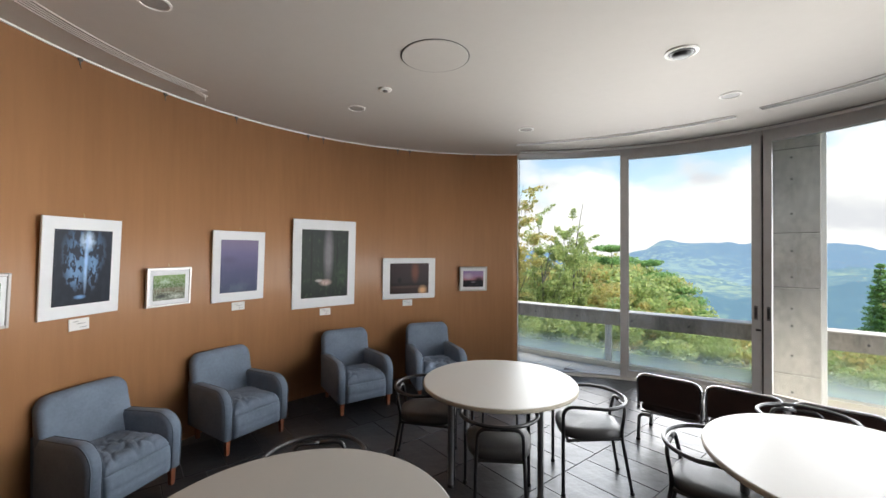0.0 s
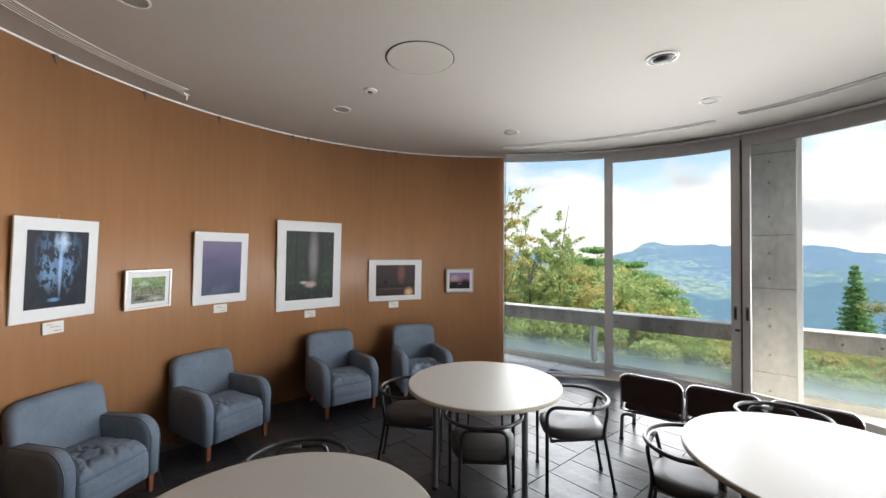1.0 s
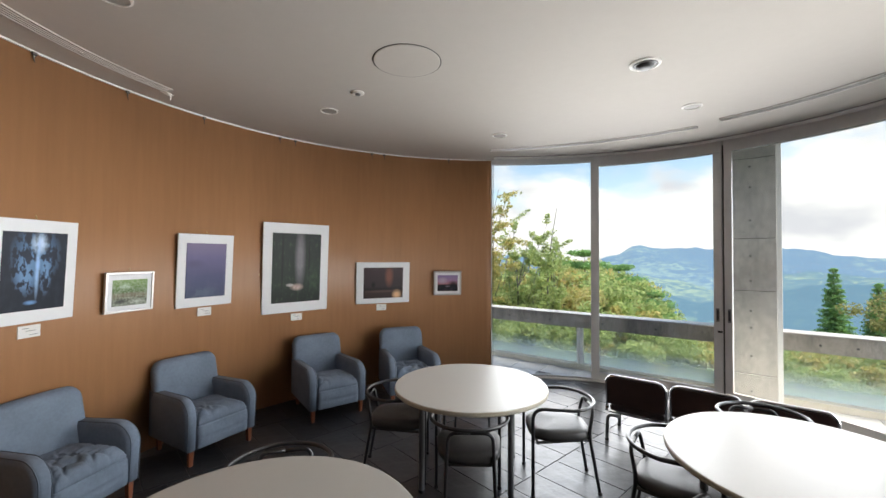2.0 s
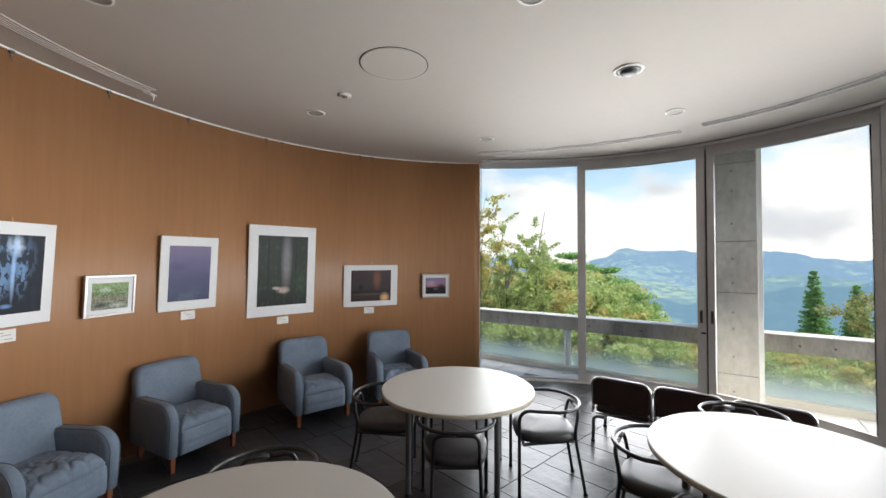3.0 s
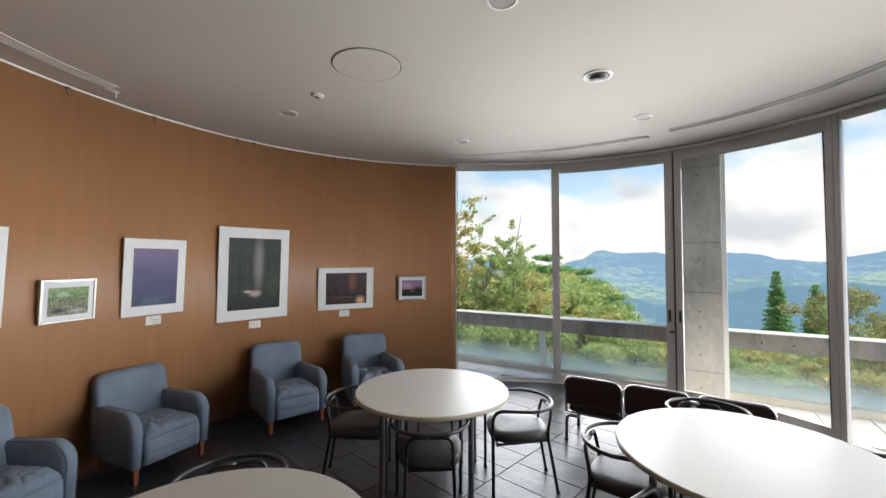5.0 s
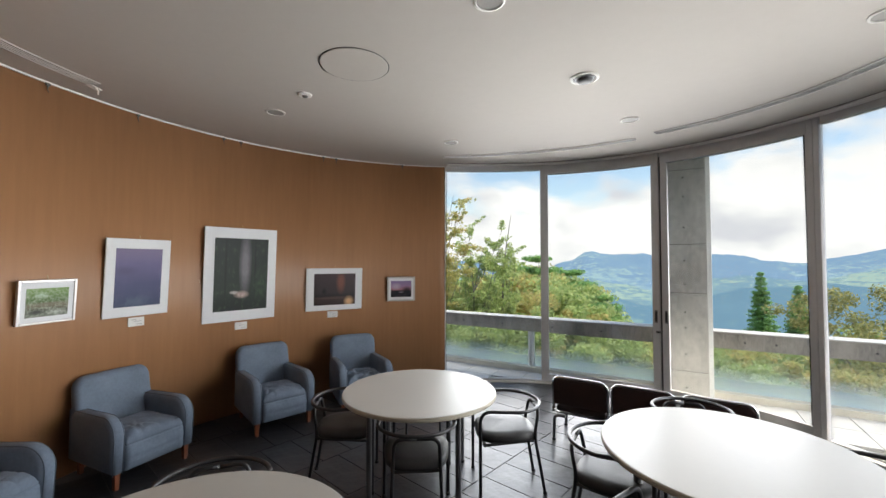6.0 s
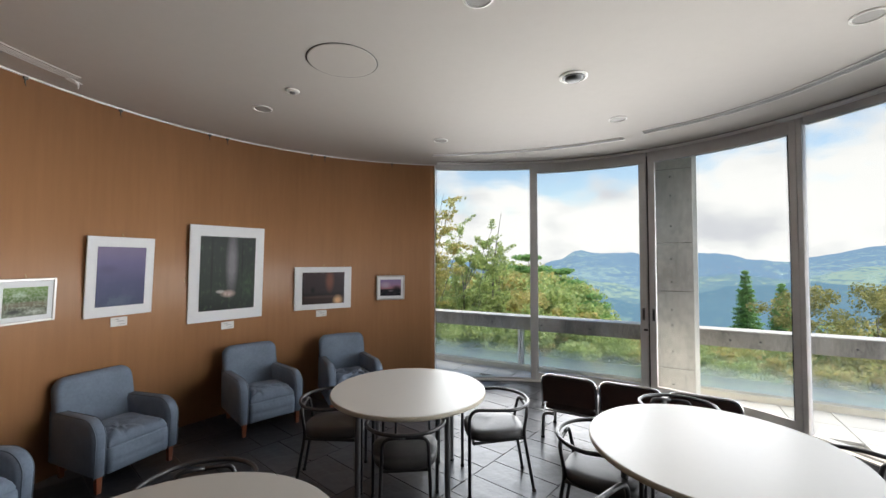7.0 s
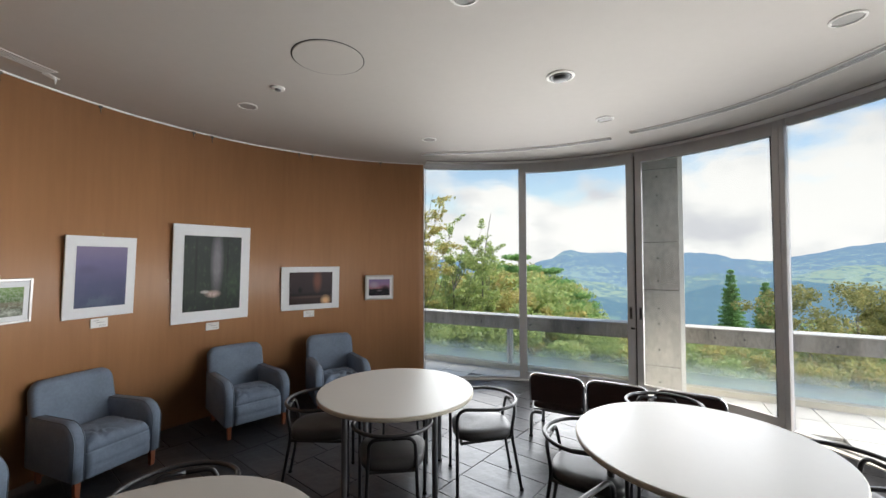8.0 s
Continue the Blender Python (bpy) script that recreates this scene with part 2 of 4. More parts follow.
def glass_material(name, frost=False):
    """Clear pane; a frosted one whitens towards its lower edge as its printed film does."""
    m = bpy.data.materials.new(name)
    m.use_nodes = True
    nt = m.node_tree
    nt.nodes.clear()
    N, L = nt.nodes.new, nt.links.new
    out, tr, gl, mix = N("ShaderNodeOutputMaterial"), N("ShaderNodeBsdfTransparent"), N("ShaderNodeBsdfGlossy"), N("ShaderNodeMixShader")
    tr.inputs[0].default_value = (0.97, 0.985, 0.98, 1)
    gl.inputs["Roughness"].default_value = 0.02
    fr = N("ShaderNodeFresnel")
    fr.inputs[0].default_value = 1.35
    L(fr.outputs[0], mix.inputs[0])
    L(tr.outputs[0], mix.inputs[1])
    L(gl.outputs[0], mix.inputs[2])
    last = mix.outputs[0]
    if frost:
        tl, df, fm, fz = N("ShaderNodeBsdfTranslucent"), N("ShaderNodeBsdfDiffuse"), N("ShaderNodeMixShader"), N("ShaderNodeMixShader")
        tl.inputs[0].default_value = df.inputs[0].default_value = (0.80, 0.90, 0.92, 1)
        fm.inputs[0].default_value = 0.45
        L(tl.outputs[0], fm.inputs[1])
        L(df.outputs[0], fm.inputs[2])
        co, sep, rg = N("ShaderNodeTexCoord"), N("ShaderNodeSeparateXYZ"), N("ShaderNodeValToRGB")
        no, ad = N("ShaderNodeTexNoise"), N("ShaderNodeMath")
        no.inputs["Scale"].default_value = 2.5
        ad.operation = "MULTIPLY_ADD"
        ad.inputs[1].default_value = 0.05
        L(co.outputs["Object"], sep.inputs[0])
        L(co.outputs["Object"], no.inputs["Vector"])
        L(no.outputs[0], ad.inputs[0])
        L(sep.outputs["Z"], ad.inputs[2])
        rg.color_ramp.elements[0].position, rg.color_ramp.elements[0].color = 0.11, (0.50, 0.50, 0.50, 1)
        rg.color_ramp.elements[1].position, rg.color_ramp.elements[1].color = 0.40, (0.04, 0.04, 0.04, 1)
        L(ad.outputs[0], rg.inputs[0])
        L(rg.outputs[0], fz.inputs[0])
        L(last, fz.inputs[1])
        L(fm.outputs[0], fz.inputs[2])
        last = fz.outputs[0]
    L(last, out.inputs[0])
    return m


GLASS = glass_material("window_glass")
FROST = glass_material("frosted_balcony_glass", True)

# ---- large structure ----
# wood-veneered curved wall, with a thin dark edge at its end
WALL0, WALL1 = 91.60, 204.2
wall_west = obj("wall_west", ribbon(span(WALL0, WALL1, 90), 0.0, 0.22, -0.3, CEIL, None), WOOD, True)
tagged(wall_west, "curved interior wall veneered in warm brown wood", "wall", kind="structure")
for poly in wall_west.data.polygons:
    poly.use_smooth = abs(poly.normal.z) < 0.5 and poly.area > 0.02
part("edge_strip", ribbon(span(WALL0 - 0.25, WALL0 - 0.02, 2), -0.004, 0.22, 0.0, CEIL), ALU, wall_west, "thin grey metal edge strip")
# unseen wall behind the camera, its dark colour added to cut bounced light
wall_south = obj("wall_south", ribbon(span(WALL1 + 0.02, 335.0, 80), 0.0, 0.22, -0.3, CEIL), BOUNCE_DARK)
tagged(wall_south, "unseen curved wall closing the room, dark to absorb bounced light", "wall", kind="structure")


def plate(off, z0, z1, name, material, n=150):
    bm = bmesh.new()
    ps = [rim(360 * k / n, off) for k in range(n)]
    lo, hi = [bm.verts.new((p.x, p.y, z0)) for p in ps], [bm.verts.new((p.x, p.y, z1)) for p in ps]
    bm.faces.new(lo[::-1])
    bm.faces.new(hi)
    for k in range(n):
        bm.faces.new((lo[k], lo[(k + 1) % n], hi[(k + 1) % n], hi[k]))
    return obj(name, bm, material)


floor = tagged(plate(0.0, -0.25, -0.006, "floor", GROUT), "black slate tile floor laid diagonally in running bond", "floor", kind="structure")
ceiling = tagged(plate(0.24, CEIL, CEIL + 0.30, "ceiling", PLASTER), "white plastered flat ceiling", "ceiling", kind="structure")
# roof slab out of view, added with an overhang that shades the windows
roof = tagged(plate(0.40, CEIL + 0.30, CEIL + 0.62, "roof", CONCRETE), "unseen flat concrete roof, overhang added to block the sun", "roof", kind="structure")

# white cornice along the wood wall, ceiling rim along the glass
trim = tagged(obj("trim", ribbon(span(WALL0, WALL1, 90), -0.014, -0.001, CEIL - 0.014, CEIL - 0.001), TRIM), "thin white picture rail under the ceiling", "rail", kind="structure")
trim_2 = tagged(obj("trim", ribbon(span(91.1, -25.0, 90), -0.19, -0.16, CEIL - 0.018, CEIL - 0.001), TRIM), "thin white ceiling rim along the windows", "trim", kind="structure")
trim_3 = tagged(obj("trim", ribbon(span(91.1, -25.0, 90), -0.156, -0.05, CEIL - 0.006, CEIL - 0.001), TRIM), "white soffit strip above the windows", "trim", kind="structure")
part("shadow_gap", ribbon(span(91.1, -25.0, 90), -0.196, -0.191, CEIL - 0.005, CEIL - 0.001), GROOVE, trim_2)

# ---- glazing ----
M1, MD, M3, M4, M5 = 68.22, 44.40, 20.50, -2.30, -25.0


def bar_at(phi, w, d, z0, z1, off=0.0, turn=0.0):
    """An upright bar that faces the middle of the room."""
    p, q = rim(phi + 0.3), rim(phi - 0.3)
    t = (q - p).normalized()
    m = Matrix.Translation(rim(phi, off)) @ Matrix.Rotation(math.atan2(t.y, t.x) + turn, 4, "Z")
    return box(w, d, z1 - z0, (0, 0, (z0 + z1) / 2), 0.004, 1, m=m)


def window(name, p0, p1, label, head=(2.99, CEIL), foot=0.05, stiles=(0.0, 0.0), kick=0.0, off=0.0):
    """One glazed bay between the plan angles p0 and p1."""
    fr = obj(name, ribbon(span(p0, p1, 24), off - 0.03, off + 0.05, head[0], head[1]), ALU)
    tagged(fr, label, "window", kind="structure")
    part("window_sill", ribbon(span(p0, p1, 24), off - 0.03, off + 0.05, 0.0, foot), ALU, fr)
    if kick:
        part("bottom_rail", ribbon(span(p0, p1, 24), off - 0.02, off + 0.03, foot, kick), ALU, fr)
    g0, g1 = p0, p1
    per = 180 / math.pi / 3.6
    if stiles[0]:
        part("stile", ribbon(span(p0, p0 - stiles[0] * per, 3), off - 0.022, off + 0.032, foot, head[0]), ALU, fr)
    if stiles[1]:
        part("stile", ribbon(span(p1 + stiles[1] * per, p1, 3), off - 0.022, off + 0.032, foot, head[0]), ALU, fr)
    pane = part("pane", ribbon(span(g0, g1, 24), off + 0.004, off + 0.010, max(foot, kick), head[0]), GLASS, fr, "clear window glass", True)
    pane.visible_shadow = False
    return fr


window("window_1", 91.2, M1 + 0.6, "fixed clear pane with a slim white head", head=(3.03, CEIL), foot=0.03)
w2 = window("door_1", M1 - 0.6, MD + 0.25, "closed sliding glass door in a grey aluminium frame", head=(2.965, CEIL), stiles=(0.03, 0.085), kick=0.11, foot=0.03)
w3 = window("door_2", MD - 0.15, M3 + 0.85, "closed sliding glass door in a grey aluminium frame", head=(2.965, CEIL), stiles=(0.075, 0.012), kick=0.11, foot=0.03)
window("window_2", M3 - 1.1, M4 + 0.6, "fixed clear pane beside the sliding doors", head=(3.03, CEIL), foot=0.03)
window("window_3", M4 - 0.6, M5, "fixed clear pane of the curved window wall", head=(3.03, CEIL), foot=0.03)
for n, (phi, w, d) in enumerate(((M1, 0.078, 0.06), (M3 + 0.42, 0.056, 0.05), (M3 - 0.5, 0.046, 0.07), (M4, 0.075, 0.11))):
    tagged(obj("mullion", bar_at(phi, w, d, 0.0, CEIL), ALU), "grey aluminium window mullion", "mullion", group="window mullions", kind="structure")
part("meeting_gap", bar_at(MD + 0.05, 0.012, 0.04, 0.03, 3.05, 0.005), GROOVE, w2)
for door, phi in ((w2, MD + 0.95), (w3, MD - 0.9)):
    part("pull_plate", bar_at(phi, 0.034, 0.012, 0.93, 1.09, -0.026), GREYSTEEL, door, "recessed grey pull handle")
    part("pull_recess", bar_at(phi, 0.020, 0.008, 0.95, 1.07, -0.032), DARK, door)
part("lock", bar_at(MD + 0.6, 0.05, 0.014, 0.80, 0.825, -0.03), DARK, w3)

threshold = tagged(obj("threshold", ribbon(span(91.2, M5, 80), -0.10, -0.034, -0.004, 0.012), TRIM), "pale stone threshold strip along the windows", "threshold", kind="structure")

# ---- balcony ----
def edge(u, off=0.0, z=0.0):
    """A place on the balcony's straight edge, u metres along it from the column, off metres further out."""
    d = Vector((math.cos(SLOPE), math.sin(SLOPE), 0))
    n = Vector((-d.y, d.x, 0))
    return Vector((4.05, 4.657, z)) + d * u + n * off


def edge_pose(u, off=0.0, z=0.0):
    return Matrix.Translation(edge(u, off, z)) @ Matrix.Rotation(SLOPE, 4, "Z")


bm = box(14.0, 5.0, 0.24, (-0.3, -2.35, -0.155), m=edge_pose(0))
terrace = tagged(obj("pavement", bm, PAVER_JOINT), "balcony floor of light grey stone pavers", "balcony", kind="structure")

parapet = thing("parapet", edge_pose(0), "board-marked concrete balcony beam over frosted glass", "parapet", kind="structure")
for a, b in ((-5.4, -0.187), (0.378, 5.6)):
    part("beam", box(b - a, 0.24, 0.195, ((a + b) / 2, 0.12, 0.7225), 0.006, 1), STAINED, parapet)
    part("coping", box(b - a, 0.26, 0.014, ((a + b) / 2, 0.12, 0.827), 0.003, 1), COPING, parapet, "pale weathered coping")
    part("kerb", box(b - a, 0.14, 0.09, ((a + b) / 2, 0.065, 0.012), 0.006, 1), CREAM, parapet, "cream kerb under the glass")
    part("kerb_cap", box(b - a, 0.17, 0.016, ((a + b) / 2, 0.078, 0.066), 0.003, 1), CREAM, parapet)
    pane = part("pane", box(b - a, 0.010, 0.551, ((a + b) / 2, 0.12, 0.3495)), FROST, parapet, "glass panel frosted towards its foot")
    pane.visible_shadow = False
for u in (-1.975, -1.925, -4.2, 2.55, 4.5):
    part("post", box(0.038, 0.06, 0.551, (u, 0.085, 0.3495), 0.003, 1), TRIM, parapet)
for u in (-4.6, -3.9, -3.1, -2.4, -1.6, -0.9, 0.75, 1.05, 1.9, 2.3, 3.1, 3.9):
    part("tie_hole", lathe([(0.013, 0), (0.009, 0.003)], 12, at=(0, 0, 0)), GROOVE, parapet).matrix_basis = Matrix.Translation((u, -0.001, 0.715)) @ Matrix.Rotation(math.pi / 2, 4, "X")

column = thing("column", edge_pose(0), "square cast concrete column with tie holes and pour joints", "column", kind="structure")
z0 = -0.2
for z1 in (0.305, 1.30, 1.93, 2.90, 4.6):
    part("pour", box(0.564, 0.40, z1 - z0 - 0.006, (0.095, 0.13, (z0 + z1) / 2), 0.004, 1), CONCRETE, column)
    z0 = z1
part("core", box(0.545, 0.38, 4.7, (0.095, 0.13, 2.2)), GROOVE, column)
part("side_strip", box(0.05, 0.10, 3.4, (0.403, 0.02, 1.6), 0.004, 1), TRIM, column, "pale vertical strip")
for z in (0.10, 0.52, 0.86, 1.06, 1.42, 1.72, 2.15, 2.55, 2.8):
    part("tie_hole", lathe([(0.013, 0), (0.009, 0.003)], 14), VENT, column).matrix_basis = Matrix.Translation((0.13, -0.071, z)) @ Matrix.Rotation(math.pi / 2, 4, "X")

# ---- ceiling fittings ----
DOWN = Matrix.Diagonal((1, 1, -1, 1))


def downlight(x, y, r=0.085):
    t = thing("downlight", Matrix.Translation((x, y, CEIL)), "recessed white ceiling downlight, switched off", "downlight", "ceiling downlights")
    part("ring", lathe([(r, 0.0), (r, -0.006), (r - 0.012, -0.009), (r - 0.014, -0.002), (r - 0.014, 0.0)], 36), LAMPWHITE, t, smooth=False)
    part("reflector", lathe([(r - 0.016, -0.0035), (r - 0.03, -0.0020), (0.012, -0.0015)], 32), REFLECTOR, t, "dull grey reflector")
    return t


for x, y in ((-0.65, 3.386), (1.07, 4.206), (2.75, 3.340), (-1.28, 1.672), (3.30, 1.608), (1.04, 1.663)):
    downlight(x, y)

spot = thing("spotlight", Matrix.Translation((1.93, 2.502, CEIL)), "recessed round eyeball spotlight with a black lens", "spotlight")
part("ring", lathe([(0.105, 0.0), (0.105, -0.007), (0.088, -0.012), (0.084, -0.004), (0.084, 0.0)], 40), LAMPWHITE, spot)
part("baffle", lathe([(0.083, -0.001), (0.080, -0.006), (0.02, -0.004)], 36), DARK, spot)
ball = part("eyeball", lathe([(0.066, -0.004), (0.060, -0.022), (0.045, -0.034), (0.020, -0.038)], 32), DARK, spot, "glossy black eyeball", True)
part("bezel", lathe([(0.072, -0.006), (0.072, -0.013), (0.064, -0.016), (0.064, -0.006)], 36), GREYSTEEL, spot)

smoke = thing("smoke_detector", Matrix.Translation((-0.27, 2.962, CEIL)), "small round white smoke detector on the ceiling", "detector")
part("base", lathe([(0.055, 0.0), (0.055, -0.010), (0.045, -0.014)], 32), LAMPWHITE, smoke)
part("sensor", lathe([(0.024, -0.012), (0.022, -0.024), (0.010, -0.028)], 24), GREYSTEEL, smoke)

hatch = thing("ceiling_hatch", Matrix.Translation((0.215, 2.428, CEIL)), "round flush white access hatch in the ceiling", "hatch")
part("gap_ring", lathe([(0.246, 0.0), (0.246, -0.0015), (0.238, -0.0015), (0.238, 0.0)], 72), GROOVE, hatch, "dark gap round the hatch")
part("panel", lathe([(0.238, 0.0), (0.238, -0.004), (0.232, -0.006), (0.01, -0.006)], 72), PLASTER, hatch)


def strip_vent(p0, p1, off, width, label, blades=3, shift=None):
    t = thing("ceiling_vent", Matrix(), label, "vent", "linear ceiling vents")
    n = 30
    part("frame", ribbon(span(p0, p1, n), off - width, off - width + 0.010, CEIL - 0.010, CEIL - 0.001, None, shift), TRIM if blades < 3 else PLASTER, t)
    part("frame", ribbon(span(p0, p1, n), off - 0.010, off, CEIL - 0.010, CEIL - 0.001, None, shift), TRIM if blades < 3 else PLASTER, t)
    part("slot", ribbon(span(p0, p1, n), off - width + 0.011, off - 0.011, CEIL - 0.004, CEIL - 0.001, None, shift), VENT if blades < 3 else PLASTER, t)
    for k in range(blades):
        o = off - width + 0.010 + (width - 0.02) * (k + 1) / (blades + 1)
        part("blade", ribbon(span(p0, p1, n), o - 0.002, o + 0.002, CEIL - 0.009, CEIL - 0.004, None, shift), ALU if blades < 3 else PLASTER, t)
    return t


strip_vent(93.0, 45.3, 0.0, 0.080, "narrow grey linear air vent in the ceiling", 2, lambda p: -0.50 - 0.30 * math.sin(radians((92.6 - p) * 1.95)))
strip_vent(40.5, -7.4, 0.0, 0.095, "narrow grey linear air vent in the ceiling", 2, lambda p: -0.74 - 0.14 * max(0, p - 15) / 27)
rail = strip_vent(162.9, 189.2, -0.27, 0.11, "wide pale linear air vent with a loose end cap", 3)
tip = rim(162.7, -0.30)
part("loose_cap", box(0.05, 0.10, 0.006, (tip.x, tip.y, CEIL - 0.022), 0.001, 1, m=Matrix.Translation((0, 0, 0))), TRIM, rail, "loose hanging end cap")
part("bent_tab", tube([(tip.x + 0.01, tip.y, CEIL - 0.02), (tip.x + 0.025, tip.y + 0.01, CEIL - 0.045), (tip.x + 0.02, tip.y + 0.015, CEIL - 0.075)], 0.010, 6, r_end=0.004), TRIM, rail)

# hooks of the picture rail
for phi in (186.0, 175.4, 164.5, 153.1, 139.4, 136.3, 119.7, 116.9, 101.7):
    phi = plan_angle(phi)
    p = rim(phi, -0.012)
    c, s = math.cos(radians(phi)), math.sin(radians(phi))
    bm = box(0.030, 0.016, 0.022, (0, 0, -0.022), 0.003, 1)
    tube([(0, 0.002, -0.03), (0, 0.004, -0.06), (0.004, -0.002, -0.085)], 0.006, 6, bm, 0.002)
    hk = obj("rail_hook", bm, HOOK)
    hk.matrix_world = Matrix.Translation((p.x, p.y, CEIL)) @ Matrix.Rotation(radians(phi) - math.pi / 2, 4, "Z")
    tagged(hk, "small grey hook hanging from the picture rail", "hook", "picture rail hooks")

# ---- pictures on the wood wall ----
def art(name, stops, grain=(3, 1, 3), grain_scale=3.0, grain_amount=0.3, contrast=(0.35, 0.65), speck=(0.5, 0.5, 0.5), spots=()):
    """A printed photograph: a run of colours up the sheet, a grain over it and soft patches (x, z, rx, rz, colour, amount)."""
    m = bpy.data.materials.new(name)
    m.use_nodes = True
    nt = m.node_tree
    bs = nt.nodes["Principled BSDF"]
    N, L = nt.nodes.new, nt.links.new
    co, sep = N("ShaderNodeTexCoord"), N("ShaderNodeSeparateXYZ")
    L(co.outputs["Generated"], sep.inputs[0])
    ramp = N("ShaderNodeValToRGB")
    els = ramp.color_ramp.elements
    while len(els) < len(stops):
        els.new(0.5)
    for el, (pos, col) in zip(els, stops):
        el.position, el.color = pos, (*col, 1)
    mp, no, nr = N("ShaderNodeMapping"), N("ShaderNodeTexNoise"), N("ShaderNodeMapRange")
    mp.inputs["Scale"].default_value = grain
    L(co.outputs["Generated"], mp.inputs[0])
    L(mp.outputs[0], no.inputs["Vector"])
    no.inputs["Scale"].default_value, no.inputs["Detail"].default_value, no.inputs["Roughness"].default_value = grain_scale, 7, 0.65
    jig = N("ShaderNodeMath")
    jig.operation = "MULTIPLY_ADD"
    jig.inputs[1].default_value = 0.10
    L(no.outputs[0], jig.inputs[0])
    L(sep.outputs["Z"], jig.inputs[2])
    L(jig.outputs[0], ramp.inputs[0])
    nr.inputs[1].default_value, nr.inputs[2].default_value, nr.inputs[4].default_value = contrast[0], contrast[1], grain_amount
    L(no.outputs[0], nr.inputs[0])
    mix = N("ShaderNodeMix")
    mix.data_type = "RGBA"
    mix.inputs[7].default_value = (*speck, 1)
    L(nr.outputs[0], mix.inputs[0])
    L(ramp.outputs[0], mix.inputs[6])
    last = mix.outputs[2]
    for x, z, rx, rz, col, amount, rough in spots:
        sub, ln, r2, mul, mx = N("ShaderNodeMapping"), N("ShaderNodeVectorMath"), N("ShaderNodeMapRange"), N("ShaderNodeMath"), N("ShaderNodeMix")
        sub.inputs["Scale"].default_value = (1 / rx, 0, 1 / rz)
        sub.inputs["Location"].default_value = (-x / rx, 0, -z / rz)
        L(co.outputs["Generated"], sub.inputs[0])
        ln.operation = "LENGTH"
        L(sub.outputs[0], ln.inputs[0])
        r2.inputs[1].default_value, r2.inputs[2].default_value, r2.inputs[3].default_value, r2.inputs[4].default_value = 0.3, 1.0, amount, 0.0
        L(ln.outputs["Value"], r2.inputs[0])
        mr = N("ShaderNodeMapRange")
        mr.inputs[1].default_value, mr.inputs[2].default_value, mr.inputs[3].default_value = 0.5 - 0.3 * (1.01 - rough), 0.5 + 0.3 * (1.01 - rough), 1.0 - rough
        L(no.outputs[0], mr.inputs[0])
        mul.operation = "MULTIPLY"
        L(r2.outputs[0], mul.inputs[0])
        L(mr.outputs[0], mul.inputs[1])
        mx.data_type = "RGBA"
        mx.inputs[7].default_value = (*col, 1)
        L(mul.outputs[0], mx.inputs[0])
        L(last, mx.inputs[6])
        last = mx.outputs[2]
    L(last, bs.inputs["Base Color"])
    bs.inputs["Roughness"].default_value = 0.45
    bs.inputs["Specular IOR Level"].default_value = 0.25
    return m


ART_FALLS = art("photo_waterfall", [(0, (0.008, 0.012, 0.022)), (1, (0.014, 0.020, 0.034))], (3, 1, 2), 3.2, 0.25, (0.45, 0.7), (0.03, 0.05, 0.08),
    [(0.50, 0.70, 0.42, 0.42, (0.10, 0.20, 0.36), 1.0, 0.95), (0.36, 0.46, 0.22, 0.30, (0.14, 0.26, 0.45), 1.0, 0.97), (0.66, 0.50, 0.12, 0.34, (0.14, 0.26, 0.45), 1.0, 0.97),
     (0.55, 0.86, 0.16, 0.16, (0.55, 0.68, 0.85), 1.0, 0.7), (0.53, 0.55, 0.045, 0.46, (0.35, 0.55, 0.85), 1.0, 0.25), (0.45, 0.10, 0.12, 0.035, (0.16, 0.34, 0.65), 0.9, 0.2)])
ART_BRIDGE = art("photo_green_river", [(0, (0.22, 0.24, 0.20)), (0.25, (0.10, 0.11, 0.08)), (0.45, (0.20, 0.18, 0.12)), (0.60, (0.10, 0.17, 0.06)), (1, (0.20, 0.32, 0.11))], (3, 1, 3), 4.0, 0.6, (0.45, 0.62), (0.50, 0.55, 0.44),
    [(0.35, 0.75, 0.18, 0.14, (0.55, 0.66, 0.52), 0.9, 0.6), (0.55, 0.45, 0.5, 0.06, (0.20, 0.17, 0.12), 0.9, 0.3), (0.25, 0.18, 0.22, 0.12, (0.02, 0.02, 0.025), 0.9, 0.5), (0.7, 0.15, 0.3, 0.12, (0.55, 0.58, 0.50), 0.8, 0.6)])
ART_MIST = art("photo_violet_mist", [(0.0, (0.060, 0.075, 0.135)), (0.45, (0.085, 0.090, 0.18)), (0.8, (0.15, 0.13, 0.25)), (1, (0.20, 0.165, 0.28))], (1.4, 1, 1.4), 2.2, 0.18, (0.5, 0.75), (0.19, 0.16, 0.28),
    [(0.4, 0.08, 0.5, 0.14, (0.10, 0.14, 0.20), 0.5, 0.9), (0.2, 0.62, 0.3, 0.10, (0.08, 0.08, 0.15), 0.5, 0.4)])
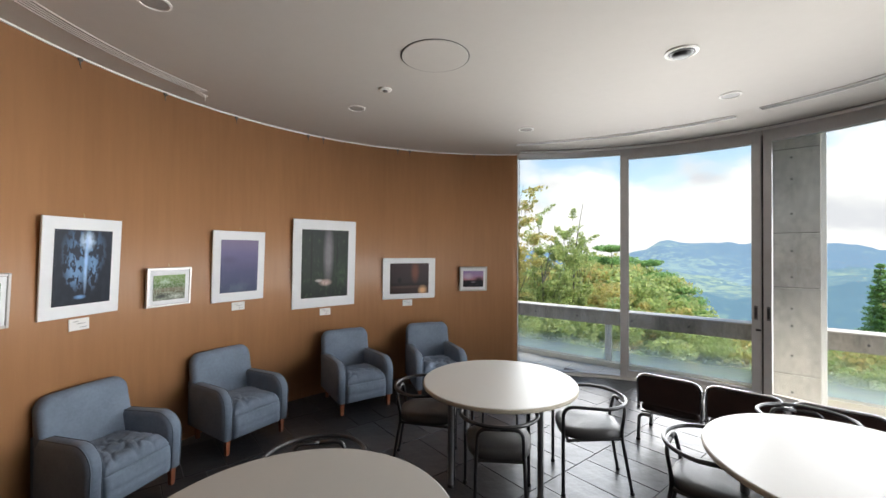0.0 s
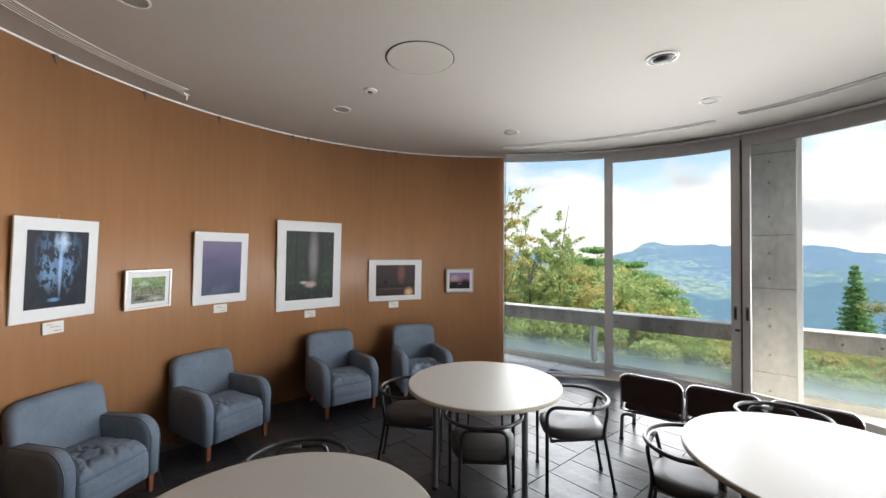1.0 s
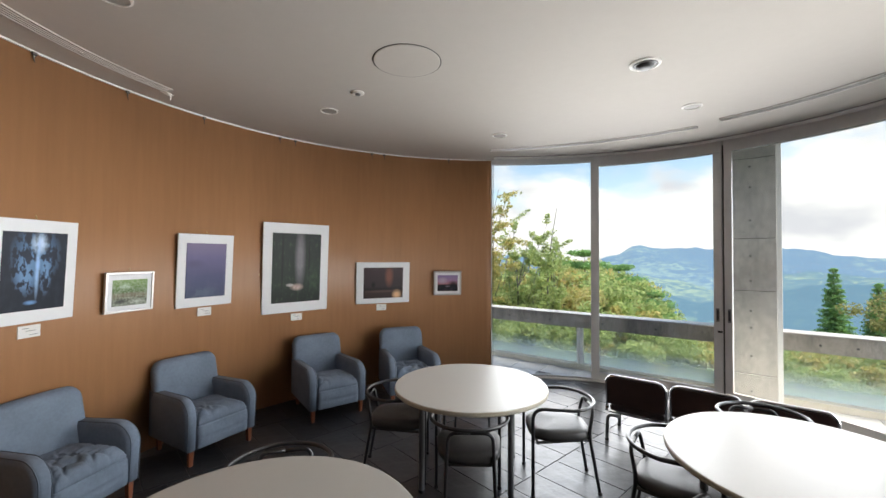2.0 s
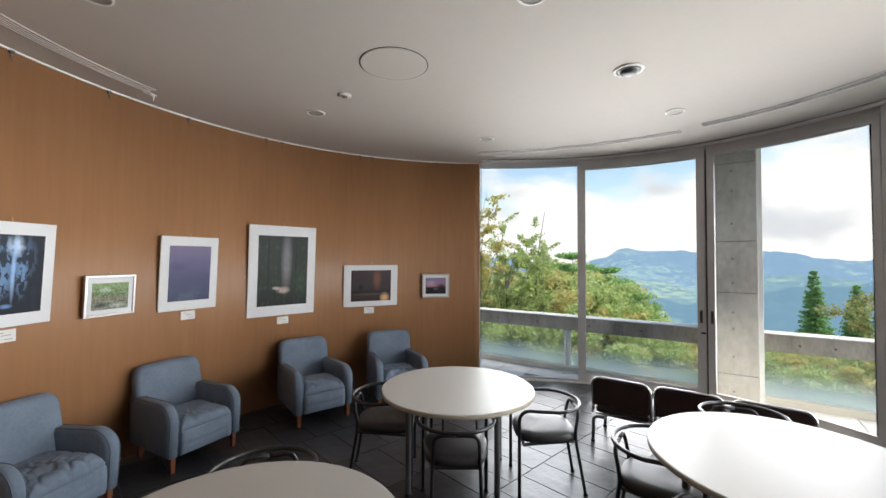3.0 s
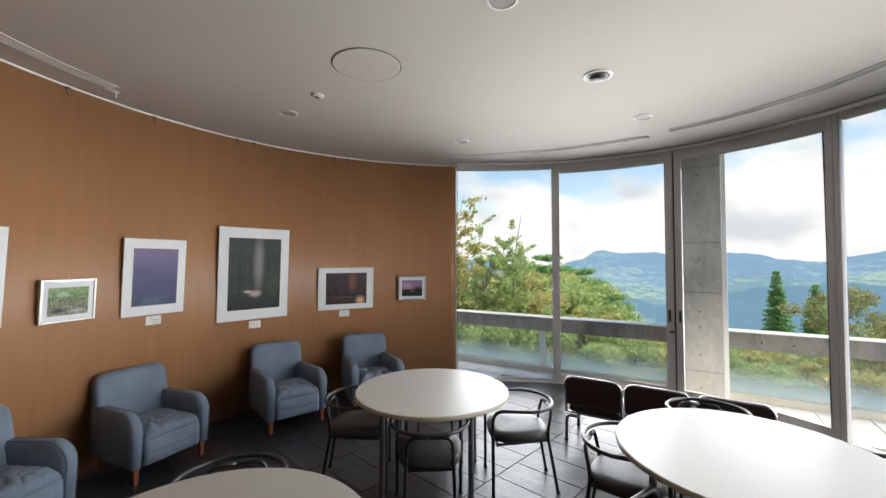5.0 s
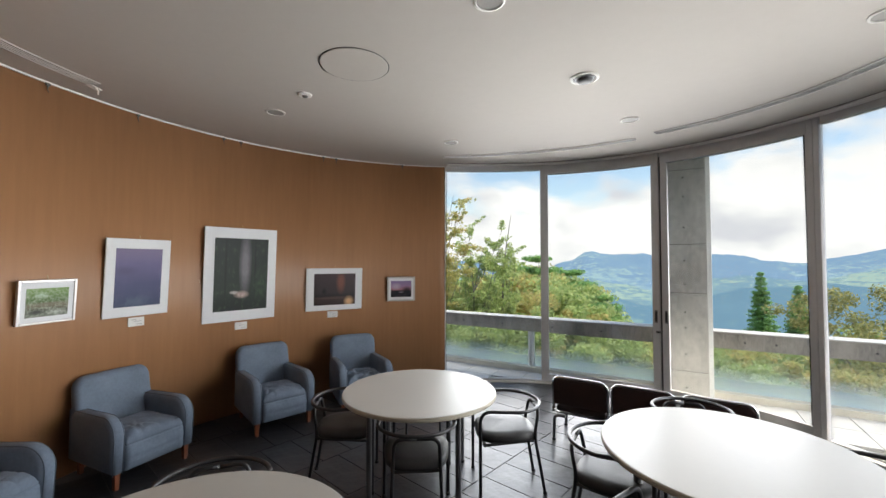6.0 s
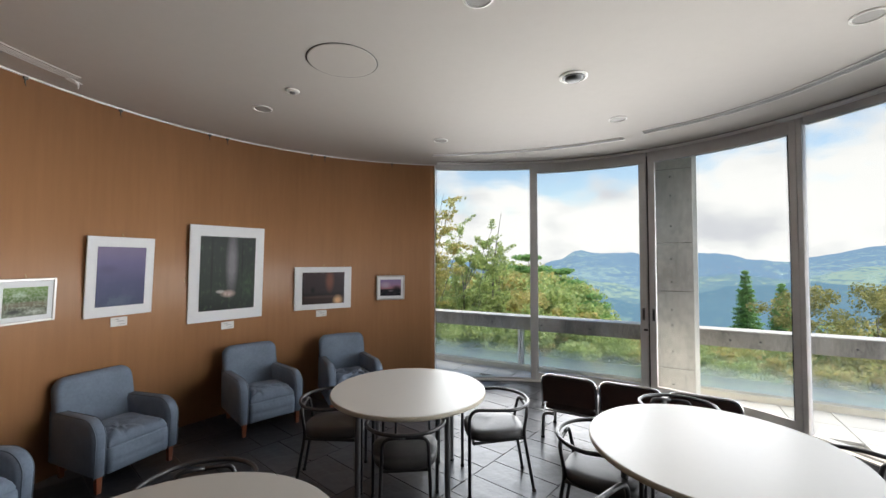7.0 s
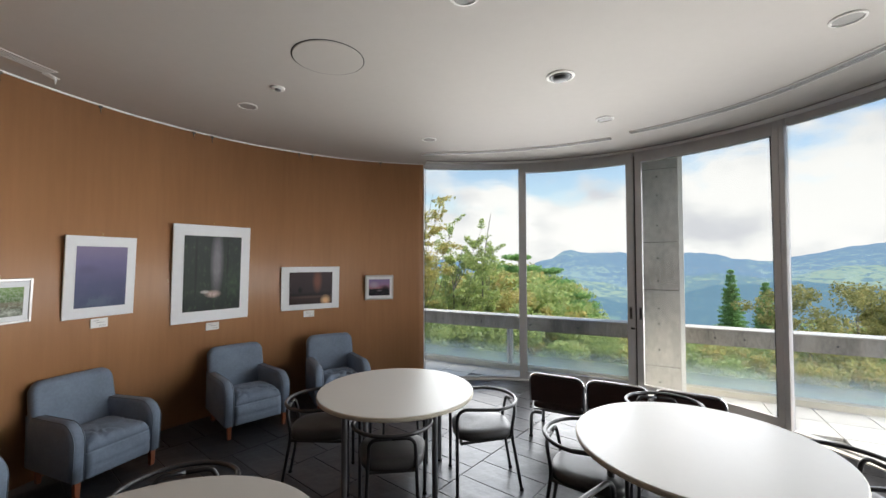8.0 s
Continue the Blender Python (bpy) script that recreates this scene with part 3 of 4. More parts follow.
ART_FOREST = art("photo_forest_light", [(0, (0.004, 0.007, 0.006)), (0.3, (0.012, 0.024, 0.014)), (1, (0.012, 0.020, 0.016))], (5, 1, 3.2), 3.2, 0.75, (0.55, 0.72), (0.05, 0.10, 0.045),
    [(0.56, 0.64, 0.13, 0.52, (0.25, 0.23, 0.26), 0.85, 0.3), (0.20, 0.6, 0.03, 0.6, (0.003, 0.004, 0.004), 0.9, 0.1), (0.75, 0.6, 0.025, 0.55, (0.004, 0.005, 0.005), 0.9, 0.1), (0.86, 0.35, 0.2, 0.3, (0.03, 0.07, 0.03), 0.6, 0.8),
     (0.50, 0.22, 0.16, 0.06, (0.62, 0.45, 0.40), 1.0, 0.5), (0.36, 0.25, 0.09, 0.03, (0.8, 0.72, 0.68), 0.9, 0.6)])
ART_DUSK = art("photo_red_dusk", [(0, (0.016, 0.008, 0.008)), (0.28, (0.045, 0.022, 0.020)), (0.34, (0.012, 0.009, 0.010)), (0.44, (0.030, 0.020, 0.022)), (1, (0.050, 0.030, 0.034))], (1.5, 1, 3), 2.0, 0.1, (0.5, 0.8), (0.10, 0.04, 0.035),
    [(0.64, 0.72, 0.13, 0.42, (0.22, 0.075, 0.05), 0.85, 0.15), (0.84, 0.10, 0.14, 0.20, (0.80, 0.48, 0.26), 1.0, 0.2), (0.24, 0.44, 0.07, 0.14, (0.006, 0.005, 0.006), 1.0, 0.3), (0.5, 0.22, 0.6, 0.05, (0.11, 0.06, 0.055), 0.6, 0.3)])
ART_PEAK = art("photo_violet_peaks", [(0, (0.008, 0.009, 0.012)), (0.42, (0.015, 0.016, 0.020)), (0.52, (0.42, 0.19, 0.22)), (0.75, (0.33, 0.21, 0.36)), (1, (0.26, 0.20, 0.36))], (2, 1, 2), 2.4, 0.2, (0.5, 0.7), (0.20, 0.12, 0.2),
    [(0.25, 0.66, 0.28, 0.24, (0.50, 0.44, 0.52), 0.7, 0.2), (0.78, 0.42, 0.30, 0.26, (0.012, 0.012, 0.016), 1.0, 0.3), (0.5, 0.3, 0.16, 0.07, (0.35, 0.28, 0.34), 0.7, 0.5)])


def on_wall(phi, z, off):
    phi = plan_angle(phi - 0.006 * (phi - 100))
    p, q = rim(phi + 0.4), rim(phi - 0.4)
    t = q - p
    c = rim(phi, off)
    return Matrix.Translation((c.x, c.y, z)) @ Matrix.Rotation(math.atan2(t.y, t.x), 4, "Z")


def frame_bars(w, h, wide, deep, bm=None):
    bm = bm or bmesh.new()
    for sx in (-1, 1):
        box(wide, deep, h, (sx * (w - wide) / 2, 0, 0), 0.003, 1, bm)
        box(w - 2 * wide, deep, wide, (0, 0, sx * (h - wide) / 2), 0.003, 1, bm)
    return bm


def picture(phi, z0, z1, w, iw, ih, photo, label, framed=False, lean=3.0, lift=0.0, out=0.042, side=0.0):
    h = z1 - z0
    t = thing("framed_picture", on_wall(phi, (z0 + z1) / 2, -out) @ Matrix.Rotation(radians(lean), 4, "X") @ Matrix.Rotation(radians(side), 4, "Y"), label, "picture", "pictures on the wood wall")
    part("backing", box(w, 0.016, h, (0, 0.004, 0), 0.002, 1), MATBOARD, t, "white mounted board")
    if framed:
        part("frame", frame_bars(w, h, 0.020, 0.026), SILVER, t, "silver metal frame")
    part("photo", box(iw, 0.002, ih, (0, -0.0055, lift)), photo, t, "printed photograph")
    bm = tube([(0, 0.014, h / 2 - 0.03), (0, 0.010, h / 2 + 0.012), (0, 0.018, h / 2 + 0.03)], 0.0035, 6)
    part("hanger", bm, BRASS, t, "small metal hanger")
    return t


picture(175.8, 1.250, 1.945, 0.539, 0.392, 0.525, ART_FALLS, "white-mounted photograph of a waterfall in a dark blue gorge", lift=0.0)
picture(164.55, 1.235, 1.568, 0.389, 0.278, 0.215, ART_BRIDGE, "small silver-framed photograph of a green riverside", True, lift=-0.005)
picture(153.1, 1.205, 1.915, 0.548, 0.393, 0.53, ART_MIST, "white-mounted photograph of violet mist")
picture(136.3, 1.040, 2.085, 0.794, 0.589, 0.81, ART_FOREST, "large white-mounted photograph of a dark forest with a shaft of light", lean=2.6, out=0.052)
picture(117.2, 1.070, 1.620, 0.737, 0.545, 0.41, ART_DUSK, "wide white-mounted photograph of a red dusk over water", lean=2.6, out=0.045)
picture(102.0, 1.155, 1.495, 0.394, 0.289, 0.225, ART_PEAK, "small silver-framed photograph of peaks under a violet sky", True, lean=2.6)
picture(186.6, 1.25, 1.58, 0.387, 0.277, 0.215, ART_BRIDGE, "small silver-framed landscape photograph", True)

for phi, z0 in ((175.8, 1.150), (153.0, 1.108), (136.0, 0.936), (117.5, 0.972)):
    t = thing("title_card", on_wall(phi, z0 + 0.041, -0.009), "small white title card with grey print", "card", "title cards")
    part("card", box(0.135, 0.008, 0.082, (0, 0, 0), 0.001, 1), CARD, t)
    for k, (x, z, w) in enumerate(((-0.025, 0.022, 0.04), (0.01, 0.005, 0.06), (0.025, -0.022, 0.05))):
        part("print_bar", box(w, 0.001, 0.0035, (x, -0.005, z)), INK, t)

nail = obj("wall_nail", tube([(0, 0.01, 0.012), (0, -0.006, 0.010), (0, -0.010, -0.016)], 0.004, 6), BRASS)
nail.matrix_world = on_wall(143.4, 1.50, -0.004)
tagged(nail, "small brass nail stuck in the wood wall", "nail")


# ---- round tables ----
def round_table(x, y, r, turn, z=0.70):
    t = thing("round_table", pose(x, y, 0, 0, 0, turn), "round cafe table with a cream laminate top and steel legs", "table", "round tables")
    part("tabletop", lathe([(r - 0.012, z - 0.003), (r - 0.006, z - 0.001), (r - 0.010, z), (0.02, z)], 96), TABLETOP, t, "cream laminate top")
    part("edge_band", lathe([(0.05, z - 0.032), (r - 0.010, z - 0.032), (r - 0.002, z - 0.028), (r, z - 0.018), (r - 0.002, z - 0.006), (r - 0.008, z - 0.002), (0.05, z - 0.004)], 96), TABLE_EDGE, t, "beige rounded edge")
    part("underframe", frame_rect(0.62, 0.62, z - 0.05), GREYSTEEL, t)
    for k in range(4):
        a = math.pi / 4 + k * math.pi / 2
        p = Vector((0.45 * math.cos(a), 0.45 * math.sin(a), 0))
        leg = part("leg", tube([(p.x, p.y, 0.012), (p.x, p.y, z - 0.034)], 0.021, 14), GREYSTEEL, t)
        part("foot_cap", lathe([(0.024, 0.0), (0.024, 0.014), (0.021, 0.018)], 16, at=(p.x, p.y, 0)), DARK, leg)
    return t


def frame_rect(w, d, z):
    bm = bmesh.new()
    for s in (-1, 1):
        box(w, 0.03, 0.035, (0, s * d / 2, z), 0.003, 1, bm)
        box(0.03, d - 0.03, 0.035, (s * w / 2, 0, z), 0.003, 1, bm)
    return bm


round_table(0.688, 2.783, 0.598, -9)
round_table(2.325, 1.640, 0.642, 20)
round_table(-0.158, 0.992, 0.62, 30)


# ---- tubular armchairs at the tables ----
def tub_chair():
    t = thing("tub_chair", Matrix(), "black tubular steel armchair with a padded black vinyl seat", "chair", "chairs round the tables")
    za, r = 0.625, 0.0125
    # arm rail and front legs: one bent bar
    pts = [(-0.232, 0.225, 0.0), (-0.232, 0.225, za)]
    arc = [(0.262 * math.cos(radians(a)), -0.012 + 0.245 * math.sin(radians(a)), za) for a in range(190, 351, 10)]
    line = rounded(pts + [(-0.252, 0.02, za)], 0.085, 7)[:-1] + arc + rounded([(0.252, 0.02, za), (0.232, 0.225, za), (0.232, 0.225, 0.0)], 0.085, 7)[1:]
    part("arm_rail", tube(line, r, 12), STEEL, t, "bent black arm rail with front legs", True)
    # rear legs: an inverted U under the rail
    for sx in (-1, 1):
        u = rounded([(sx * 0.165, -0.262, 0.0), (sx * 0.150, -0.190, 0.42), (sx * 0.140, -0.225, za - 0.026), (0, -0.225, za - 0.026)], 0.06, 6)
        part("rear_leg", tube(u, r * 0.95, 12), STEEL, t, "", True)
    # seat
    bm = bmesh.new()
    n = 40
    rows = ((0.90, 0.388), (0.985, 0.394), (1.0, 0.412), (0.985, 0.436), (0.93, 0.450), (0.7, 0.457), (0.3, 0.459))
    rings = []
    for f, z in rows:
        ring = []
        for k in range(n):
            a = 2 * math.pi * k / n
            c, s = math.cos(a), math.sin(a)
            x = 0.228 * math.copysign(abs(c) ** 0.62, c)
            y = 0.225 * math.copysign(abs(s) ** 0.66, s)
            x *= 1.0 + 0.10 * (y / 0.225) - 0.04
            drop = -0.012 * max(0, y / 0.225) ** 3 if z > 0.42 else 0
            ring.append(bm.verts.new((x * f, y * f + 0.01, z + drop)))
        rings.append(ring)
    for a, b in zip(rings, rings[1:]):
        for k in range(n):
            bm.faces.new((a[k], a[(k + 1) % n], b[(k + 1) % n], b[k]))
    bm.faces.new(rings[0][::-1])
    bm.faces.new(rings[-1])
    part("seat", bm, VINYL, t, "padded black vinyl seat", True)
    part("seat_frame", frame_seat(), STEEL, t)
    for x, y in ((-0.232, 0.225), (0.232, 0.225), (-0.165, -0.262), (0.165, -0.262)):
        part("foot_cap", lathe([(0.016, 0.0), (0.016, 0.014), (0.013, 0.02)], 12, at=(x, y, 0)), DARK, t)
    return t


def frame_seat():
    bm = bmesh.new()
    tube([(-0.232, 0.19, 0.383), (0.232, 0.19, 0.383)], 0.011, 8, bm)
    tube([(-0.152, -0.188, 0.383), (0.152, -0.188, 0.383)], 0.011, 8, bm)
    for s in (-1, 1):
        tube([(s * 0.225, 0.2, 0.383), (s * 0.152, -0.19, 0.383)], 0.011, 8, bm)
    return bm


def facing(x, y, dx, dy):
    return pose(x, y, 0, 0, 0, math.degrees(math.atan2(dy, dx)) - 90)


first = tub_chair()
first.matrix_world = facing(0.66, 2.350, 0, 1)
for x, y, dx, dy in ((0.11, 2.842, 1, 0.02), (1.35, 2.700, -1, 0.03), (0.72, 3.248, -0.05, -0.92), (1.85, 1.967, 0.49, -0.33), (2.665, 2.400, -0.3, -0.79), (3.02, 1.479, -0.98, 0.17), (1.7, 1.166, 0.72, 0.55), (-0.34, 1.645, 0.24, -0.89)):
    copy_thing(first, facing(x, y, dx, dy))


# ---- upholstered armchairs along the wall ----
def puffy(w, d, h, at, wrinkle, seed, nx=26, ny=24):
    """A soft cushion with rounded sides and creases."""
    bm = bmesh.new()
    top, low = [], []
    for j in range(ny + 1):
        rt, rl = [], []
        for i in range(nx + 1):
            u, v = 2 * i / nx - 1, 2 * j / ny - 1
            swell = (1 - abs(u) ** 6) * (1 - abs(v) ** 6)
            p = Vector((u * 2.2, v * 2.2, seed))
            bend = noise.noise(p * 0.9) * 0.8
            fold = noise.noise(p * 0.8) * 0.5
            fold -= 0.75 * max(0, 1 - 7 * abs(noise.noise(Vector((u * 1.9 + bend, v * 1.1 - bend * 0.6, seed + 9)))))
            fold -= 0.45 * max(0, 1 - 6 * abs(noise.noise(Vector((u * 1.1 - v * 2.3 + bend, v * 1.6 + u, seed + 31)))))
            fold += 0.35
            z = h * (0.35 + 0.65 * swell ** 0.5) + wrinkle * fold * swell ** 0.5 * (0.6 - 0.4 * v * -1)
            k = 1 + 0.018 * noise.noise(p * 2)
            rt.append(bm.verts.new((at[0] + u * w / 2 * k, at[1] + v * d / 2 * k, at[2] + z)))
            rl.append(bm.verts.new((at[0] + u * w / 2 * 0.97, at[1] + v * d / 2 * 0.97, at[2])))
        top.append(rt)
        low.append(rl)
    for j in range(ny):
        for i in range(nx):
            bm.faces.new((top[j][i], top[j][i + 1], top[j + 1][i + 1], top[j + 1][i]))
            bm.faces.new((low[j][i], low[j + 1][i], low[j + 1][i + 1], low[j][i + 1]))
    for i in range(nx):
        bm.faces.new((low[0][i], low[0][i + 1], top[0][i + 1], top[0][i]))
        bm.faces.new((top[ny][i], top[ny][i + 1], low[ny][i + 1], low[ny][i]))
    for j in range(ny):
        bm.faces.new((top[j][0], top[j + 1][0], low[j + 1][0], low[j][0]))
        bm.faces.new((low[j][nx], low[j + 1][nx], top[j + 1][nx], top[j][nx]))
    return bm


def slab(profile, x0, x1, bevel=0.018):
    """A side profile of (y, z) drawn out from x0 to x1, its rims rounded."""
    bm = bmesh.new()
    a = [bm.verts.new((x0, y, z)) for y, z in profile]
    b = [bm.verts.new((x1, y, z)) for y, z in profile]
    n = len(profile)
    fa, fb = bm.faces.new(a[::-1]), bm.faces.new(b)
    for k in range(n):
        bm.faces.new((a[k], a[(k + 1) % n], b[(k + 1) % n], b[k]))
    bmesh.ops.recalc_face_normals(bm, faces=bm.faces)
    es = [e for e in bm.edges if abs(e.verts[0].co.x - e.verts[1].co.x) < 1e-6]
    bmesh.ops.bevel(bm, geom=es, offset=bevel, segments=3, affect="EDGES", profile=0.5)
    return bm


def quarter(cy, cz, r, a0, a1, n=8):
    return [(cy + r * math.cos(radians(a)), cz + r * math.sin(radians(a))) for a in span(a0, a1, n)]


def armchair(x, y, dx, dy, seed, wrinkle, label, d=0.74):
    """Feet's middle at (x, y), facing (dx, dy)."""
    t = thing("armchair", facing(x, y, dx, dy), label, "armchair", "armchairs along the wall")
    w, arm = 0.322, 0.10
    f = 0.035                                   # the front lies this far before the feet
    back = f - d
    prof = [(f - 0.015, 0.125)] + quarter(f - 0.15, 0.385, 0.15, 0, 90, 9) + [(back + 0.10, 0.525), (back + 0.05, 0.46), (back + 0.05, 0.125)]
    for s in (-1, 1):
        a = part("arm", slab(prof, s * w, s * (w - arm), 0.036), FABRIC, t, "rounded upholstered arm", True)
        line = [(s * (w - 0.016), yy - 0.004, zz - 0.005) for yy, zz in prof[:-2]]
        part("piping", tube(line, 0.0035, 6), PIPING, a, "", True)
        part("piping", tube([(s * (w - arm + 0.016), q[1] , q[2]) for q in line], 0.0035, 6), PIPING, a, "", True)
    iw = w - arm - 0.002
    part("seat_base", puff_front(2 * iw, f, seed), FABRIC, t, "upholstered seat front with a sagging seam", True)
    c = part("seat_cushion", puffy(2 * iw - 0.004, 0.44, 0.115, (0, f - 0.236, 0.292), wrinkle, seed, 44, 40), FABRIC, t, "creased loose seat cushion", True)
    # back
    bm = bmesh.new()
    bw = 0.312
    outline = [(-bw, 0.30)] + [(-bw + 0.095 + 0.095 * math.cos(radians(a)), 0.674 + 0.095 * math.sin(radians(a))) for a in span(180, 90, 6)] + [(0, 0.773)] + [(bw - 0.095 + 0.095 * math.cos(radians(a)), 0.674 + 0.095 * math.sin(radians(a))) for a in span(90, 0, 6)] + [(bw, 0.30)]
    front = [bm.verts.new((px, back + 0.175 - (z - 0.30) * 0.19, z)) for px, z in outline]
    rear = [bm.verts.new((px * 0.99, back + 0.035 - (z - 0.30) * 0.10, z)) for px, z in outline]
    n = len(outline)
    bm.faces.new(front[::-1])
    bm.faces.new(rear)
    for k in range(n):
        bm.faces.new((front[k], front[(k + 1) % n], rear[(k + 1) % n], rear[k]))
    bmesh.ops.recalc_face_normals(bm, faces=bm.faces)
    es = [e for e in bm.edges if (e.verts[0] in front and e.verts[1] in front) or (e.verts[0] in rear and e.verts[1] in rear)]
    bmesh.ops.bevel(bm, geom=es, offset=0.046, segments=5, affect="EDGES", profile=0.5)
    part("backrest", bm, FABRIC, t, "rounded upholstered backrest", True)
    part("back_panel", box(2 * w - 0.03, 0.05, 0.40, (0, back + 0.03, 0.325), 0.015, 2), FABRIC, t)
    for sx, yy in ((-1, 0), (1, 0), (-1, back + 0.09), (1, back + 0.09)):
        bm = box(0.042, 0.042, 0.135, (0, 0, 0.0675), 0.003, 1)
        for v in bm.verts:
            k = 0.70 + 0.30 * v.co.z / 0.135
            v.co.x, v.co.y = v.co.x * k, v.co.y * k
        part("leg", bm, LEGWOOD, t, "tapered red-brown wooden leg").matrix_basis = Matrix.Translation((sx * (0.264 if yy == 0 else 0.225), yy - 0.012, 0))
    # the whole chair narrows towards its back
    for ob in t.children_recursive:
        if ob.name.split(".")[0] != "leg":
            for v in ob.data.vertices:
                v.co.x *= 1 - 0.09 * max(0.0, f - v.co.y) / d
    return t


def puff_front(w, f, seed):
    """The seat's box, its front bulging and creased."""
    bm = box(w, 0.46, 0.185, (0, f - 0.245, 0.217))
    bmesh.ops.subdivide_edges(bm, edges=bm.edges, cuts=11, use_grid_fill=True)
    for v in bm.verts:
        if v.co.y > f - 0.02:
            k = (v.co.z - 0.125) / 0.185
            v.co.y += 0.012 * math.sin(math.pi * max(0, min(1, k))) + 0.004 * noise.noise(Vector((v.co.x * 5, seed, v.co.z * 22)))
            v.co.y -= 0.007 * math.exp(-((k - 0.42 - 0.10 * (v.co.x / w) ** 2) / 0.06) ** 2)
    return bm


armchair(-1.755, 2.105, 0.983, -0.170, 3.1, 0.040, "blue-grey fabric armchair with a creased seat, against the wood wall", 0.575)
armchair(-1.447, 3.030, 0.881, -0.436, 8.4, 0.022, "blue-grey fabric armchair with wooden feet, against the wood wall", 0.655)
armchair(-0.674, 3.833, 0.595, -0.741, 15.2, 0.034, "blue-grey fabric armchair with a sagging seat cushion")
armchair(0.105, 4.261, 0.36, -0.860, 22.7, 0.060, "blue-grey fabric armchair with a rumpled seat, near the window")


# ---- linked waiting bench by the window ----
def bench_unit(mid, top, first_one):
    d = Vector((0.800, -0.600, 0))
    t = thing("bench_seat", pose(mid[0], mid[1], 0, 0, 0, math.degrees(math.atan2(d.y, d.x))), "dark brown vinyl waiting bench seat in a chromed frame", "bench", "waiting bench seats")
    w = 0.49
    bm = bmesh.new()
    outl = []
    for sx, a0, a1 in ((-1, 180, 90), (1, 90, 0)):
        outl += [(sx * (w / 2 - 0.075) + 0.065 * math.cos(radians(a)), top - 0.077 + 0.065 * math.sin(radians(a))) for a in span(a0, a1, 6)]
    outl = [(-w / 2 + 0.012, top - 0.26)] + outl + [(w / 2 - 0.012, top - 0.26)]
    a = [bm.verts.new((x, 0.0 - (z - top) * 0.12, z)) for x, z in outl]
    b = [bm.verts.new((x, 0.045 - (z - top) * 0.12, z)) for x, z in outl]
    bm.faces.new(a[::-1])
    bm.faces.new(b)
    n = len(outl)
    for k in range(n):
        bm.faces.new((a[k], a[(k + 1) % n], b[(k + 1) % n], b[k]))
    bmesh.ops.recalc_face_normals(bm, faces=bm.faces)
    part("backrest", bm, BROWN, t, "dark brown vinyl back")
    lo = top - 0.285
    hoop = rounded([(-w / 2, 0.035, lo - 0.05)] + [(-w / 2, 0.05, lo)] + [(-w / 2, 0.018, top), (w / 2, 0.018, top), (w / 2, 0.05, lo), (w / 2, 0.035, lo - 0.05)], 0.085, 7)
    part("back_frame", tube(hoop, 0.0135, 12), CHROME, t, "chromed tube round the back", True)
    part("seat", box(w - 0.03, 0.44, 0.065, (0, 0.29, lo - 0.022), 0.025, 3, m=Matrix.Rotation(radians(2), 4, "X")), BROWN, t, "dark brown vinyl seat", True)
    part("seat_pan", box(w - 0.02, 0.42, 0.014, (0, 0.285, lo - 0.068), 0.003, 1), GREYSTEEL, t)
    return t


BT = 0.615
mids = [(2.150, 3.206), (2.578, 2.907), (3.013, 2.591)]
for k, mm in enumerate(mids):
    u = bench_unit(mm, BT, k == 0)
    for sx in ((-1,) if k == 0 else (1,) if k == 2 else ()):
        for yy, lean in ((0.06, 0.0), (0.47, 0.0)):
            pts = rounded([(sx * 0.14, yy, BT - 0.375), (sx * 0.245, yy, BT - 0.375), (sx * 0.252, yy, 0.0)], 0.06, 6)
            lg = part("leg", tube(pts, 0.0155, 12), GREYSTEEL, u, "grey steel tube leg", True)
            part("foot_cap", lathe([(0.019, 0.0), (0.019, 0.016), (0.015, 0.02)], 12, at=(sx * 0.252, yy, 0)), DARK, lg)
    if k == 1:
        for yy in (0.06, 0.47):
            part("leg", tube([(0, yy, 0.0), (0, yy, BT - 0.375)], 0.0155, 12), GREYSTEEL, u)
        part("beam", tube([(-0.70, 0.28, BT - 0.385), (0.72, 0.28, BT - 0.385)], 0.018, 10), GREYSTEEL, u)

# ---- outdoors ----
EYE = Vector((0.6, -0.4, 1.7))


def bearing(az, d, z=0.0):
    """The place d metres away at az degrees clockwise from +y."""
    return Vector((EYE.x + d * math.sin(radians(az)), EYE.y + d * math.cos(radians(az)), z))


def slope_z(d):
    """The hillside falling away from the balcony to the valley floor."""
    rows = ((0, -3.4), (7, -3.6), (14, -5.2), (40, -17), (120, -55), (500, -160), (1200, -280), (2200, -300), (4900, -300))
    for (a, za), (b, zb) in zip(rows, rows[1:]):
        if d <= b:
            return za + (zb - za) * (d - a) / (b - a)
    return rows[-1][1]


